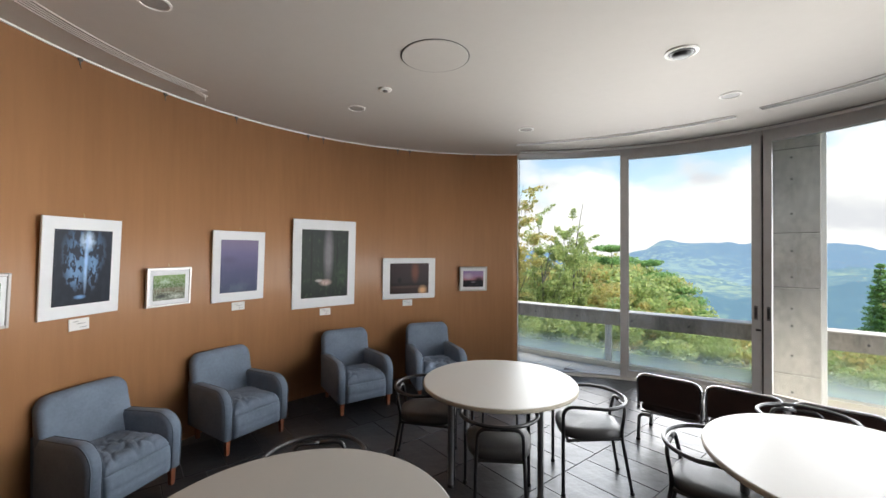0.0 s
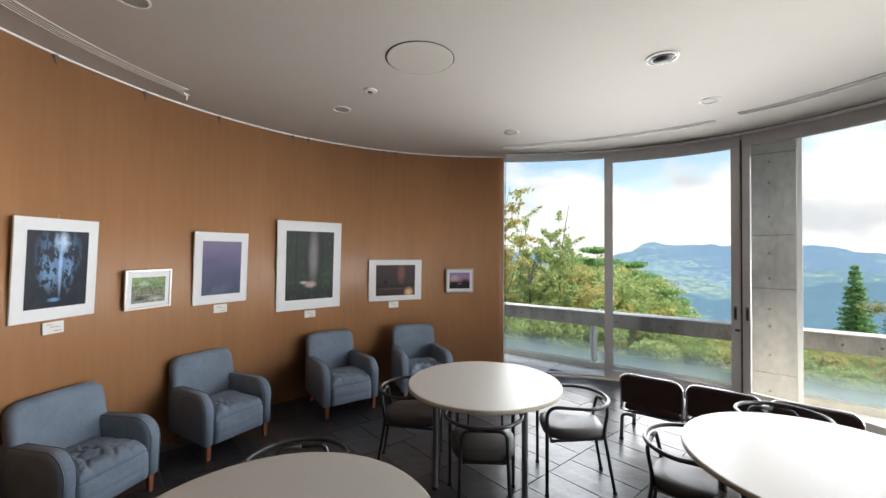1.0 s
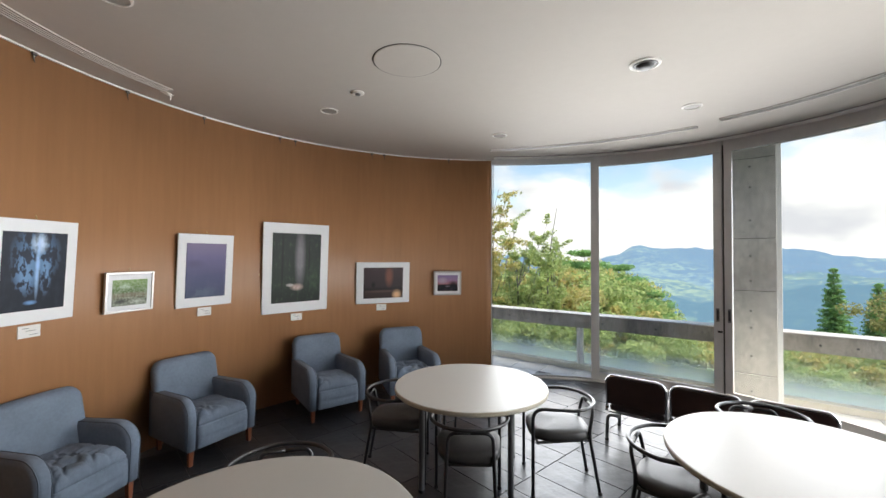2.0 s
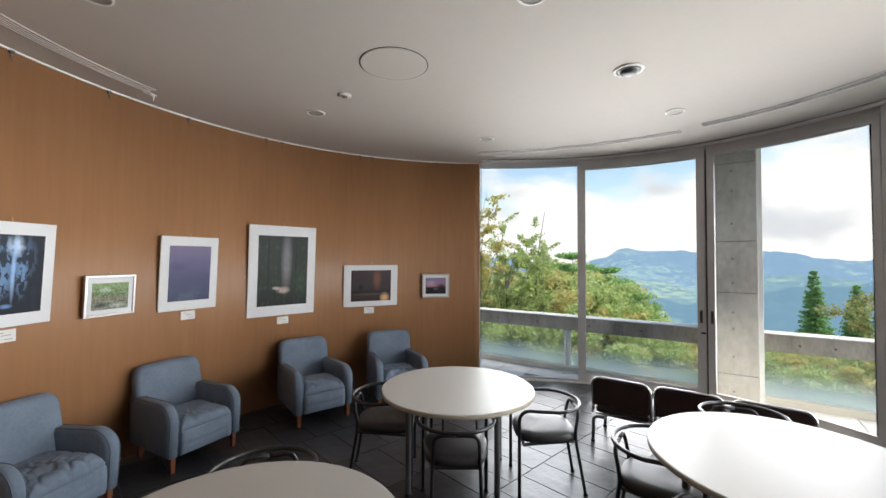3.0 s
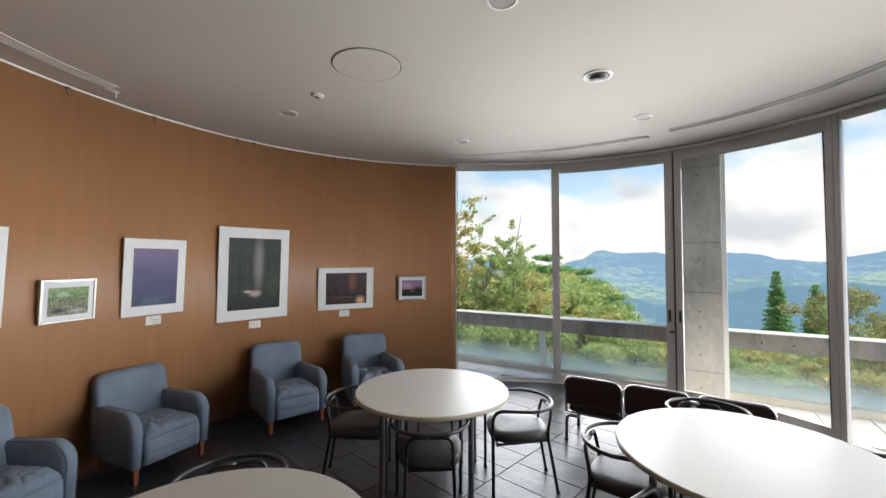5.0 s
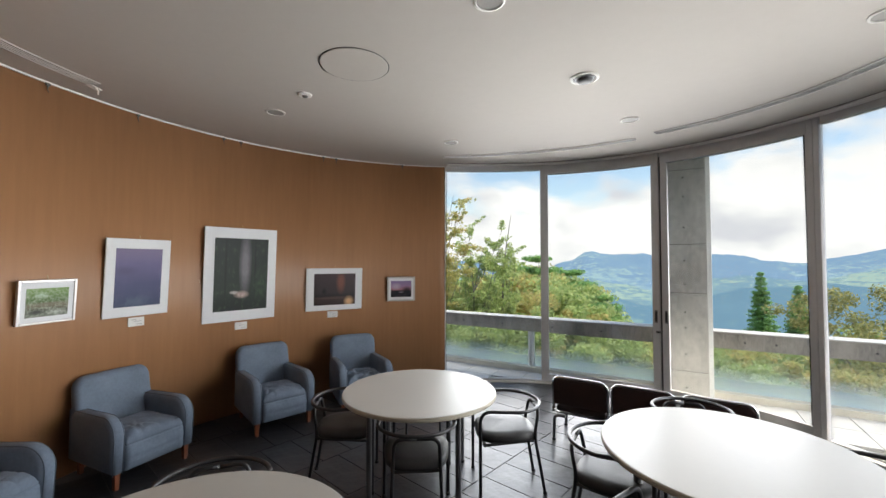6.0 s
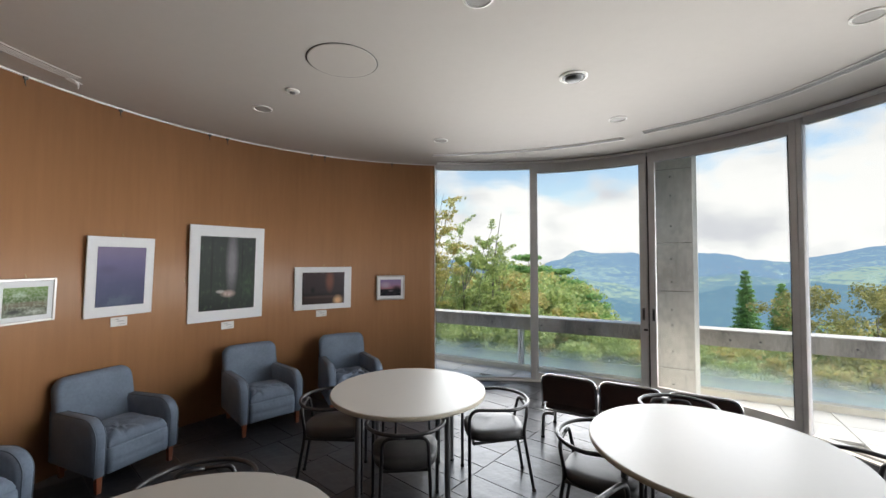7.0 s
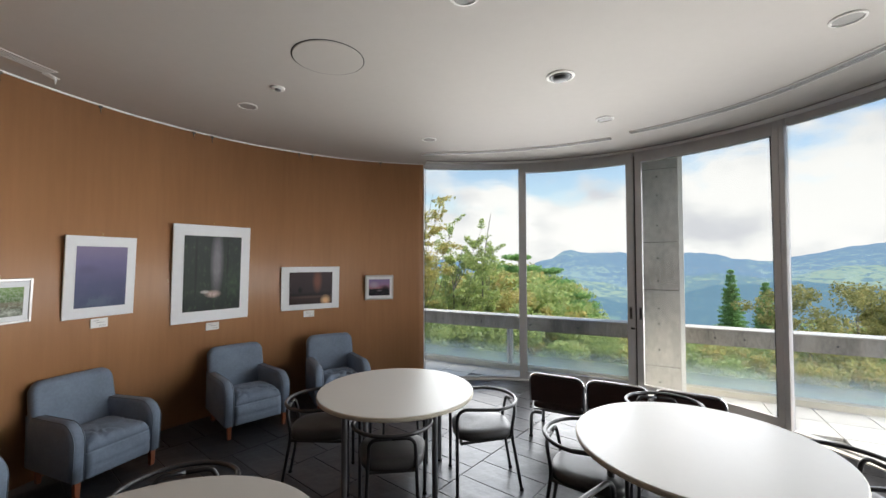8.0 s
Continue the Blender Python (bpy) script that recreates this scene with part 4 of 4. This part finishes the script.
def hills_material(name, woods, fields, haze_woods, haze_fields, strength, amount):
    """Far slopes: dark woods and lighter fields and clearings, with blue haze painted in as emission."""
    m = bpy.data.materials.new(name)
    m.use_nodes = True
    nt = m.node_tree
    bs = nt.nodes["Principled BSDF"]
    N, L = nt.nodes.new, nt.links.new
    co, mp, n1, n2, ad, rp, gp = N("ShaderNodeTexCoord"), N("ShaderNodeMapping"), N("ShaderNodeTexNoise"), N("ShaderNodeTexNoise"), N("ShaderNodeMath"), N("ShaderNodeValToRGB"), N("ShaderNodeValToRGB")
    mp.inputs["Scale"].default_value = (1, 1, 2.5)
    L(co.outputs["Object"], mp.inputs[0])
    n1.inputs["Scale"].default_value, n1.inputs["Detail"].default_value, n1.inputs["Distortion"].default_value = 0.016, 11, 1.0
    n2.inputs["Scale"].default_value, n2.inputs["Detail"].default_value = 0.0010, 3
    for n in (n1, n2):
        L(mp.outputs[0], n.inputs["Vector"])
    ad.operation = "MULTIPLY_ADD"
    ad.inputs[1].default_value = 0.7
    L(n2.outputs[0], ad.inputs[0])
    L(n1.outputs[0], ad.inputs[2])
    for r, a, b in ((rp, woods, fields), (gp, haze_woods, haze_fields)):
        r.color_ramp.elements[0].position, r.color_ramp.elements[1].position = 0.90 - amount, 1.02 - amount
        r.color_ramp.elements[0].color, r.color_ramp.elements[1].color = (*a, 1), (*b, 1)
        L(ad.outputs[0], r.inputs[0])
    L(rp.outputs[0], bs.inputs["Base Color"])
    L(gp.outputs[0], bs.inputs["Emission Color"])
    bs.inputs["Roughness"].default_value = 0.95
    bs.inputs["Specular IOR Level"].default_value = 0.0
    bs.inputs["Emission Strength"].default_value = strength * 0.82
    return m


GROUND = mat("hillside_grass", (0.035, 0.055, 0.018), 0.95, vary=0.4, scale=0.5, tint=(0.06, 0.085, 0.03), spec=0.1)
bm = bmesh.new()
dist = [0.5, 3, 7, 10, 14, 20, 28, 40, 60, 90, 130, 200, 320, 500, 800, 1200, 1700, 2300, 3200, 4700]
rings = []
for d in dist:
    ring = []
    for k in range(72):
        p = bearing(k * 5, d)
        p.z = slope_z(d) + (min(d * 0.04, 9) * noise.noise(Vector((p.x / (8 + d * 0.12), p.y / (8 + d * 0.12), 3))) if d > 9 else 0)
        ring.append(bm.verts.new(p))
    rings.append(ring)
for a, b in zip(rings, rings[1:]):
    for k in range(72):
        bm.faces.new((a[k], b[k], b[(k + 1) % 72], a[(k + 1) % 72]))
bm.faces.new(rings[0])
bmesh.ops.recalc_face_normals(bm, faces=bm.faces)
tagged(obj("ground", bm, GROUND, True), "green hillside falling away into a wide valley", "ground", kind="structure")

CREST = [(-62.0, 0.61), (0.0, 0.43), (18.4, -0.65), (21.1, 0.16), (24.2, 1.39), (26.8, 1.12), (30.5, 1.06), (35.2, 0.79), (40.2, 0.79), (43.3, 0.26), (46.0, -0.10), (48.3, 0.57), (54.3, 1.65), (60.1, 2.25), (67.7, 1.62), (118.0, 0.82)]
MIDCREST = [(-62.0, -1.02), (18.4, -2.37), (21.6, -1.72), (27.9, -2.77), (32.1, -3.82), (36.2, -2.11), (41.3, -1.57), (46.3, -1.98), (52.3, -0.62), (60.1, -0.20), (118.0, -1.02)]
LOWCREST = [(-62.0, -3.06), (18.4, -3.66), (25.8, -4.28), (31.0, -5.53), (36.2, -4.12), (42.3, -2.83), (48.3, -2.28), (54.3, -2.88), (62.0, -2.45), (118.0, -3.06)]


def between(rows, x):
    for (a, va), (b, vb) in zip(rows, rows[1:]):
        if x <= b:
            t = max(0, (x - a) / (b - a))
            t = t * t * (3 - 2 * t)
            return va + (vb - va) * t
    return rows[-1][1]


def ridge(name, rows, d, deep, material, rough, label):
    """A range of hills: its crest follows the bearing, its flank falls towards the valley with spurs and hollows."""
    bm = bmesh.new()
    grid = []
    az = -60.0
    while az <= 121:
        col = []
        e = between(rows, az)
        top = EYE.z + d * math.tan(radians(e)) + rough * d * 0.0045 * noise.fractal(Vector((az * 0.55, d * 0.001, 0)), 0.9, 2.0, 5)
        for j in range(15):
            t = j / 14
            dd = d - deep * t
            z = top * (1 - t) ** 1.3 + (-190) * (1 - (1 - t) ** 1.3)
            p = bearing(az, dd)
            z += (rough * d * 0.016 * math.sin(math.pi * min(1, t * 1.15)) if 0 < j < 14 else 0) * noise.fractal(Vector((p.x / 420, p.y / 420, d * 0.01)), 0.8, 2.0, 5)
            p.z = z
            col.append(bm.verts.new(p))
        grid.append(col)
        az += 0.5
    for a, b in zip(grid, grid[1:]):
        for j in range(14):
            bm.faces.new((a[j], b[j], b[j + 1], a[j + 1]))
    bmesh.ops.recalc_face_normals(bm, faces=bm.faces)
    ob = obj(name, bm, material, True)
    return tagged(ob, label, "mountains", kind="structure")


# the second pair of colours is emitted, painting the air's blue haze on
HILL_FAR = hills_material("far_hazed_hills", (0.018, 0.034, 0.040), (0.05, 0.08, 0.06), (0.145, 0.225, 0.335), (0.200, 0.275, 0.335), 0.9, 0.02)
HILL_MID = hills_material("mid_hazed_hills", (0.016, 0.036, 0.030), (0.060, 0.085, 0.055), (0.135, 0.210, 0.290), (0.215, 0.285, 0.280), 0.9, 0.05)
HILL_LOW = hills_material("wooded_hazed_hills", (0.012, 0.026, 0.024), (0.028, 0.052, 0.036), (0.110, 0.190, 0.275), (0.150, 0.230, 0.265), 0.9, 0.02)
ridge("backdrop", CREST, 4300, 1500, HILL_FAR, 1.0, "distant mountain range, blue haze painted in")
ridge("backdrop", MIDCREST, 2900, 1100, HILL_MID, 1.0, "green hills with fields across the valley, haze painted in")
ridge("backdrop", LOWCREST, 1900, 900, HILL_LOW, 0.8, "wooded foothills in the valley, blue haze painted in")


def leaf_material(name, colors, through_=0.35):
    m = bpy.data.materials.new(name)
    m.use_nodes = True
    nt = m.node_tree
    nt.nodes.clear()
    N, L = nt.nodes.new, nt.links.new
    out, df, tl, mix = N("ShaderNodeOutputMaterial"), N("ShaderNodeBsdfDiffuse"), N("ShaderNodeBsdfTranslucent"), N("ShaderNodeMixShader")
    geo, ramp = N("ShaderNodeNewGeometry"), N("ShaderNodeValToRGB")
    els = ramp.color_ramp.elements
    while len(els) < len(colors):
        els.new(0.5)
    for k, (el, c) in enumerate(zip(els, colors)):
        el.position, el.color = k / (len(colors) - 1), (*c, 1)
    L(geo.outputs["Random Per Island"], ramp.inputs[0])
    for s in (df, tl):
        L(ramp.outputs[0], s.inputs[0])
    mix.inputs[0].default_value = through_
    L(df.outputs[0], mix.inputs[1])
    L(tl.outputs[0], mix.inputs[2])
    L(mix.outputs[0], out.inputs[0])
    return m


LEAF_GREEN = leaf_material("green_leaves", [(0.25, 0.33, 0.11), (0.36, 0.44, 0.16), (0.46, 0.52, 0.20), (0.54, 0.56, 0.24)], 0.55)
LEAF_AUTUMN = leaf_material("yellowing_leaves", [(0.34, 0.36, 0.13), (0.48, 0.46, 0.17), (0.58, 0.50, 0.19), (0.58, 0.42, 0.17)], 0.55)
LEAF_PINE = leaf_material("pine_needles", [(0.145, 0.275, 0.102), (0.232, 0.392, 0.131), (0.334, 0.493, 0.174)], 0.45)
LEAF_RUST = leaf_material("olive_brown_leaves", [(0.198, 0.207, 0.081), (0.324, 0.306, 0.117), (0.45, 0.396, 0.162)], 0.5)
BARK = mat("grey_bark", (0.15, 0.13, 0.105), 0.9, vary=0.3, scale=6, bump=0.5, bump_scale=40)


def leaf_mesh(name, clumps, size, seed, flat=0.0):
    """Small folded leaves strewn in clumps of (centre, radius, count)."""
    rng = np.random.default_rng(seed)
    cs, rs = [], []
    for c, r, n in clumps:
        v = rng.normal(size=(n, 3))
        v /= np.linalg.norm(v, axis=1)[:, None]
        v *= (rng.random(n) ** 0.45)[:, None] * np.array(r)
        cs.append(v + np.array(c))
    p = np.concatenate(cs)
    n = len(p)
    a = rng.normal(size=(n, 3))
    a[:, 2] *= 1 - flat
    a /= np.linalg.norm(a, axis=1)[:, None]
    b = np.cross(a, rng.normal(size=(n, 3)))
    b /= np.linalg.norm(b, axis=1)[:, None]
    s = size * (0.6 + 0.8 * rng.random(n))[:, None]
    verts = np.stack([p - a * s, p + b * s * 0.5, p + a * s, p - b * s * 0.5], axis=1).reshape(-1, 3)
    me = bpy.data.meshes.new(name)
    me.from_pydata(verts.tolist(), [], np.arange(4 * n).reshape(-1, 4).tolist())
    return me


def crown_part(name, parent, clumps, size, seed, material, flat=0.0):
    me = leaf_mesh(name, clumps, size, seed, flat)
    me.materials.append(material)
    ob = new(name, me)
    ob.parent = parent
    return ob


def broadleaf(az, d, top, spread, seed, leaf, label, density=1.0, clumps_n=16, low=0.35, size=0.075, name="tree", puff=0.34, airy=False):
    """A tree rooted on the hillside whose highest leaves reach the height top."""
    rng = random.Random(seed)
    root = bearing(az, d, slope_z(d) - 0.3)
    h = top - root.z
    t = thing(name, Matrix.Translation(root), label, "tree", "trees below the balcony")
    stem = [Vector((0.10 * math.sin(k * 1.7 + seed) * k / 3, 0.10 * math.cos(k * 1.3 + seed) * k / 3, h * 0.86 * k / 6)) for k in range(7)]
    bm = tube(stem, (0.03 + h * 0.011) * (0.4 if airy else 1.0), 8, r_end=0.008)
    clumps = []
    for k in range(clumps_n):
        u = low + (0.97 - low) * (k + 0.5) / clumps_n
        a = k * 2.4 + rng.random() * 0.8
        reach = spread * (0.35 + 0.65 * math.sin(math.pi * min(1, (1 - u) / (1 - low) * 0.85 + 0.12))) * (0.55 + 0.45 * rng.random())
        i = min(5, int(u / 0.86 * 6 * 0.8))
        start = stem[i]
        tip = Vector((reach * math.cos(a), reach * math.sin(a), h * u)) + Vector((stem[-1].x, stem[-1].y, 0)) * u
        mid = start.lerp(tip, 0.5) + Vector((0, 0, -0.06 * h * 0.3))
        tube([start, mid, tip], (0.008 + h * 0.0028) * (0.4 if airy else 1.0), 5, bm, 0.003)
        if airy:
            for j in range(6):
                q0 = start.lerp(tip, rng.uniform(0.35, 1.0))
                q1 = q0 + Vector((rng.uniform(-1, 1), rng.uniform(-1, 1), rng.uniform(-0.2, 0.9))) * 0.42
                tube([q0, q0.lerp(q1, 0.5) + Vector((0, 0, 0.03)), q1], 0.006, 4, bm, 0.002)
                for k2 in range(5):
                    q = q0.lerp(q1, 0.25 + 0.2 * k2)
                    rr = rng.uniform(0.07, 0.15)
                    clumps.append((tuple(q), (rr, rr, rr * 0.5), int(40 * density)))
            continue
        r = spread * puff * (0.7 + 0.6 * rng.random())
        clumps.append((tuple(tip), (r, r, r * 0.62), int(150 * density * (0.7 + 0.6 * rng.random()))))
        for j in range(3):
            q = tip + Vector((rng.uniform(-1, 1), rng.uniform(-1, 1), rng.uniform(-0.6, 0.7))) * r * 1.1
            tube([tip, q], 0.005, 4, bm, 0.002)
            clumps.append((tuple(q), (r * 0.5, r * 0.5, r * 0.34), int(60 * density)))
    part("trunk", bm, BARK, t, "grey trunk with limbs")
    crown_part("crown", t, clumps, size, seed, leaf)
    return t


def conifer(az, d, top, width, seed, label, foot=None, pine=False):
    root = bearing(az, d, slope_z(d) - 0.3 if foot is None else foot)
    h = top - root.z
    rng = random.Random(seed)
    t = thing("conifer", Matrix.Translation(root), label, "tree", "conifers on the slope")
    bm = tube([(0, 0, 0), (0.03, 0, h * 0.5), (0, 0.02, h * 0.99)], 0.04 + h * 0.012, 8, r_end=0.01)
    clumps = []
    tiers = 26 if not pine else 17
    for k in range(tiers):
        u = 0.10 + 0.89 * k / (tiers - 1)
        reach = width * (1 - u) ** (0.85 if not pine else 0.5) + (0.05 if not pine else 0.35)
        nb = 9 if not pine else 7
        for j in range(nb):
            a = j * 2 * math.pi / nb + k * 0.9 + rng.uniform(-0.25, 0.25)
            rr = reach * rng.uniform(0.75, 1.12)
            z = h * u
            for s in ((0.35, 0.7, 1.0) if reach > 0.25 else (0.8,)):
                dz = (-0.16 * rr * s if not pine else 0.10 * rr * s) + rng.uniform(-0.05, 0.05)
                clumps.append(((rr * s * math.cos(a), rr * s * math.sin(a), z + dz), (0.14 + 0.16 * rr, 0.14 + 0.16 * rr, 0.09 + 0.05 * rr), 40 if not pine else 120))
            tube([(0, 0, z), (rr * math.cos(a), rr * math.sin(a), z + (-0.16 * rr if not pine else 0.08 * rr))], 0.012, 4, bm, 0.004)
    part("trunk", bm, BARK, t, "straight trunk with branches")
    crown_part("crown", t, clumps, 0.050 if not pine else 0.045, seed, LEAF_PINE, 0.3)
    return t


TOPS = [(-15, 1.6), (3, -0.3), (8, -0.7), (12, -0.9), (15.5, 0.9), (18.5, 0.5), (21.6, -1.6), (24.7, -3.8), (28.4, -7.8), (32, -9.0), (47, -7.3), (51, -5.8), (56, -5.0), (72, -6)]
rng = random.Random(7)
for row, (d, sink, step) in enumerate(((10.0, 6.5, 7.5), (13.5, 3.2, 6.0))):
    az = -8.0 + 2 * row
    while az < 66:
        top = 1.7 + d * math.tan(radians(between(TOPS, az) - sink - rng.uniform(0, 1.5)))
        leaf = LEAF_AUTUMN if rng.random() < 0.38 else LEAF_GREEN
        broadleaf(az, d + rng.uniform(-0.6, 0.6), top, 1.15, 100 + int(az * 10) + row, leaf, "leafy shrub turning yellow on the slope" if leaf is LEAF_AUTUMN else "leafy green shrub on the slope", 3.4, 13, 0.25, 0.052, "shrub", 0.42)
        az += step * rng.uniform(0.85, 1.15)

# the wood behind, as one mass of leaves
for leaf, seed, share_ in ((LEAF_GREEN, 11, 0.62), (LEAF_AUTUMN, 12, 0.38)):
    rng = random.Random(seed)
    clumps = []
    for d, sink in ((15.5, 2.4), (17, 1.2), (21, 0.2), (27, 0.3), (36, 1.6), (50, 3.0)):
        az = -10.0
        while az < 68:
            az += 70 / d * rng.uniform(0.5, 1.1)
            if rng.random() > share_ * 1.25:
                continue
            zt = 1.7 + d * math.tan(radians(between(TOPS, az) - sink - rng.uniform(0, 1.0)))
            for k in range(11):
                r = d * 0.045 * rng.uniform(0.6, 1.1)
                c = bearing(az + rng.uniform(-70, 70) / d * 0.9, d + rng.uniform(-1, 1), zt - r * 0.6 - abs(rng.gauss(0, 1)) * d * 0.07)
                clumps.append((tuple(c), (r, r, r * 0.6), 170))
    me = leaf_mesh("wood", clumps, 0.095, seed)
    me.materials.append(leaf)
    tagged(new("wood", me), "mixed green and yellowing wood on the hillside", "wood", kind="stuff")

broadleaf(9.2, 11.5, 3.15, 0.75, 41, LEAF_GREEN, "slender airy tree rising over the balcony beam", 0.55, 20, 0.55, 0.034, "tree", airy=True)
broadleaf(13.0, 12.0, 2.70, 0.60, 43, LEAF_GREEN, "slender airy tree rising over the balcony beam", 0.72, 18, 0.55, 0.034, "tree", airy=True)
broadleaf(6.6, 12.5, 2.30, 0.6, 47, LEAF_AUTUMN, "thin yellowing tree over the balcony beam", 0.44, 14, 0.6, 0.034, "tree", airy=True)
broadleaf(3.0, 8.8, 3.50, 1.05, 45, LEAF_AUTUMN, "tall tree whose branches hang in behind the wall's end", 0.45, 26, 0.70, 0.032, "tree", airy=True)
snag = obj("bare_branch", tube([bearing(12.7, 12.0, -1.0), bearing(12.8, 12.0, 1.2), bearing(13.3, 12.0, 2.2), bearing(14.0, 12.0, 3.10)], 0.03, 6, r_end=0.006), BARK)
tagged(snag, "thin bare branch rising out of the trees", "branch")
conifer(17.7, 18.6, 1.9, 2.0, 51, "dark green pine with layered branches", pine=True)
conifer(21.8, 19.6, 1.25, 2.5, 52, "dark green pine with layered branches", pine=True)
conifer(25.2, 20.6, 0.05, 2.5, 53, "dark green pine with layered branches", pine=True)
conifer(42.5, 28.6, 1.10, 1.15, 55, "narrow pointed fir on the slope", foot=-6.0)
conifer(45.6, 29.7, 0.35, 1.15, 56, "narrow pointed fir on the slope", foot=-6.0)
broadleaf(52.8, 16.5, 1.05, 2.3, 61, LEAF_RUST, "spreading olive-brown tree on the slope", 2.6, 24, 0.5, 0.05, "tree", 0.26)
broadleaf(58.1, 17.6, 1.0, 2.2, 62, LEAF_RUST, "spreading olive-brown tree on the slope", 2.6, 20, 0.5, 0.05, "tree", 0.26)

# ---- floor tiles and pavers, last ----
def inside(x, y, off=0.0):
    p = Vector((x - CX, y - CY, 0))
    return p.length <= (rim(math.degrees(math.atan2(p.y, p.x)), off) - Vector((CX, CY, 0))).length


def clipped(poly, test, z0, z1, mid):
    """A flat piece with a small chamfer; corners outside the plan are drawn in to its edge."""
    pts = []
    for a, b in zip(poly, poly[1:] + poly[:1]):
        for k in range(4):
            q = a.lerp(b, k / 4)
            if not test(q.x, q.y):
                lo, hi = mid, q
                for _ in range(14):
                    m_ = lo.lerp(hi, 0.5)
                    lo, hi = (m_, hi) if test(m_.x, m_.y) else (lo, m_)
                q = lo
            pts.append(q)
    bm = bmesh.new()
    n = len(pts)
    rows = [[bm.verts.new((p.x, p.y, z0)) for p in pts], [bm.verts.new((p.x, p.y, z1 - 0.002)) for p in pts], [bm.verts.new((*(p + (mid - p).normalized() * 0.003).xy, z1)) for p in pts]]
    for a, b in zip(rows, rows[1:]):
        for k in range(n):
            bm.faces.new((a[k], a[(k + 1) % n], b[(k + 1) % n], b[k]))
    bm.faces.new(rows[-1])
    return bm


def tiling(parent, material, name, origin, turn, length, width, gap, test, z0, z1, shift, reach):
    """Pieces in running bond: rows across, each shifted against the last."""
    u = Vector((math.cos(turn), math.sin(turn), 0))
    v = Vector((-u.y, u.x, 0))
    full = clipped([u * (-length / 2 + gap) + v * (-width / 2 + gap), u * (length / 2 - gap) + v * (-width / 2 + gap), u * (length / 2 - gap) + v * (width / 2 - gap), u * (-length / 2 + gap) + v * (width / 2 - gap)],
                   lambda x, y: True, z0, z1, Vector((0, 0, 0)))
    mesh = bpy.data.meshes.new(name)
    full.to_mesh(mesh)
    full.free()
    mesh.materials.append(material)
    rng = random.Random(5)
    for i in range(-reach, reach):
        for j in range(-reach, reach):
            c = origin + u * ((i + 0.5) * length) + v * ((j + 0.5) * width + (shift if i % 2 else 0))
            cs = [c + u * (a * (length / 2 - gap)) + v * (b * (width / 2 - gap)) for a, b in ((-1, -1), (1, -1), (1, 1), (-1, 1))]
            ok = [test(q.x, q.y) for q in cs]
            if not any(ok) or not test(c.x, c.y):
                continue
            tilt = Matrix.Rotation(rng.uniform(-0.003, 0.003), 4, u) @ Matrix.Rotation(rng.uniform(-0.003, 0.003), 4, v)
            if all(ok):
                ob = new(name, mesh)
                ob.matrix_world = Matrix.Translation((c.x, c.y, 0)) @ tilt
            else:
                ob = obj(name, clipped(cs, test, z0, z1, c), material)
            ob.parent = parent
    return parent


tiling(floor, SLATE, "tile", Vector((0.354, 1.993, 0)), radians(-46.5), 0.583, 0.2915, 0.0022, lambda x, y: inside(x, y, -0.012), -0.012, 0.0, 0.1458, 14)
E0 = edge(0)
EN = Vector((-math.sin(SLOPE), math.cos(SLOPE), 0))
tiling(terrace, PAVER, "paver", edge(-6.0, -0.01), SLOPE, 0.45, 0.45, 0.004,
       lambda x, y: not inside(x, y, 0.06) and (Vector((x, y, 0)) - E0).dot(EN) < 0.0 and y > 1.2 and x > 0.4, -0.05, 0.0, 0.0, 30)
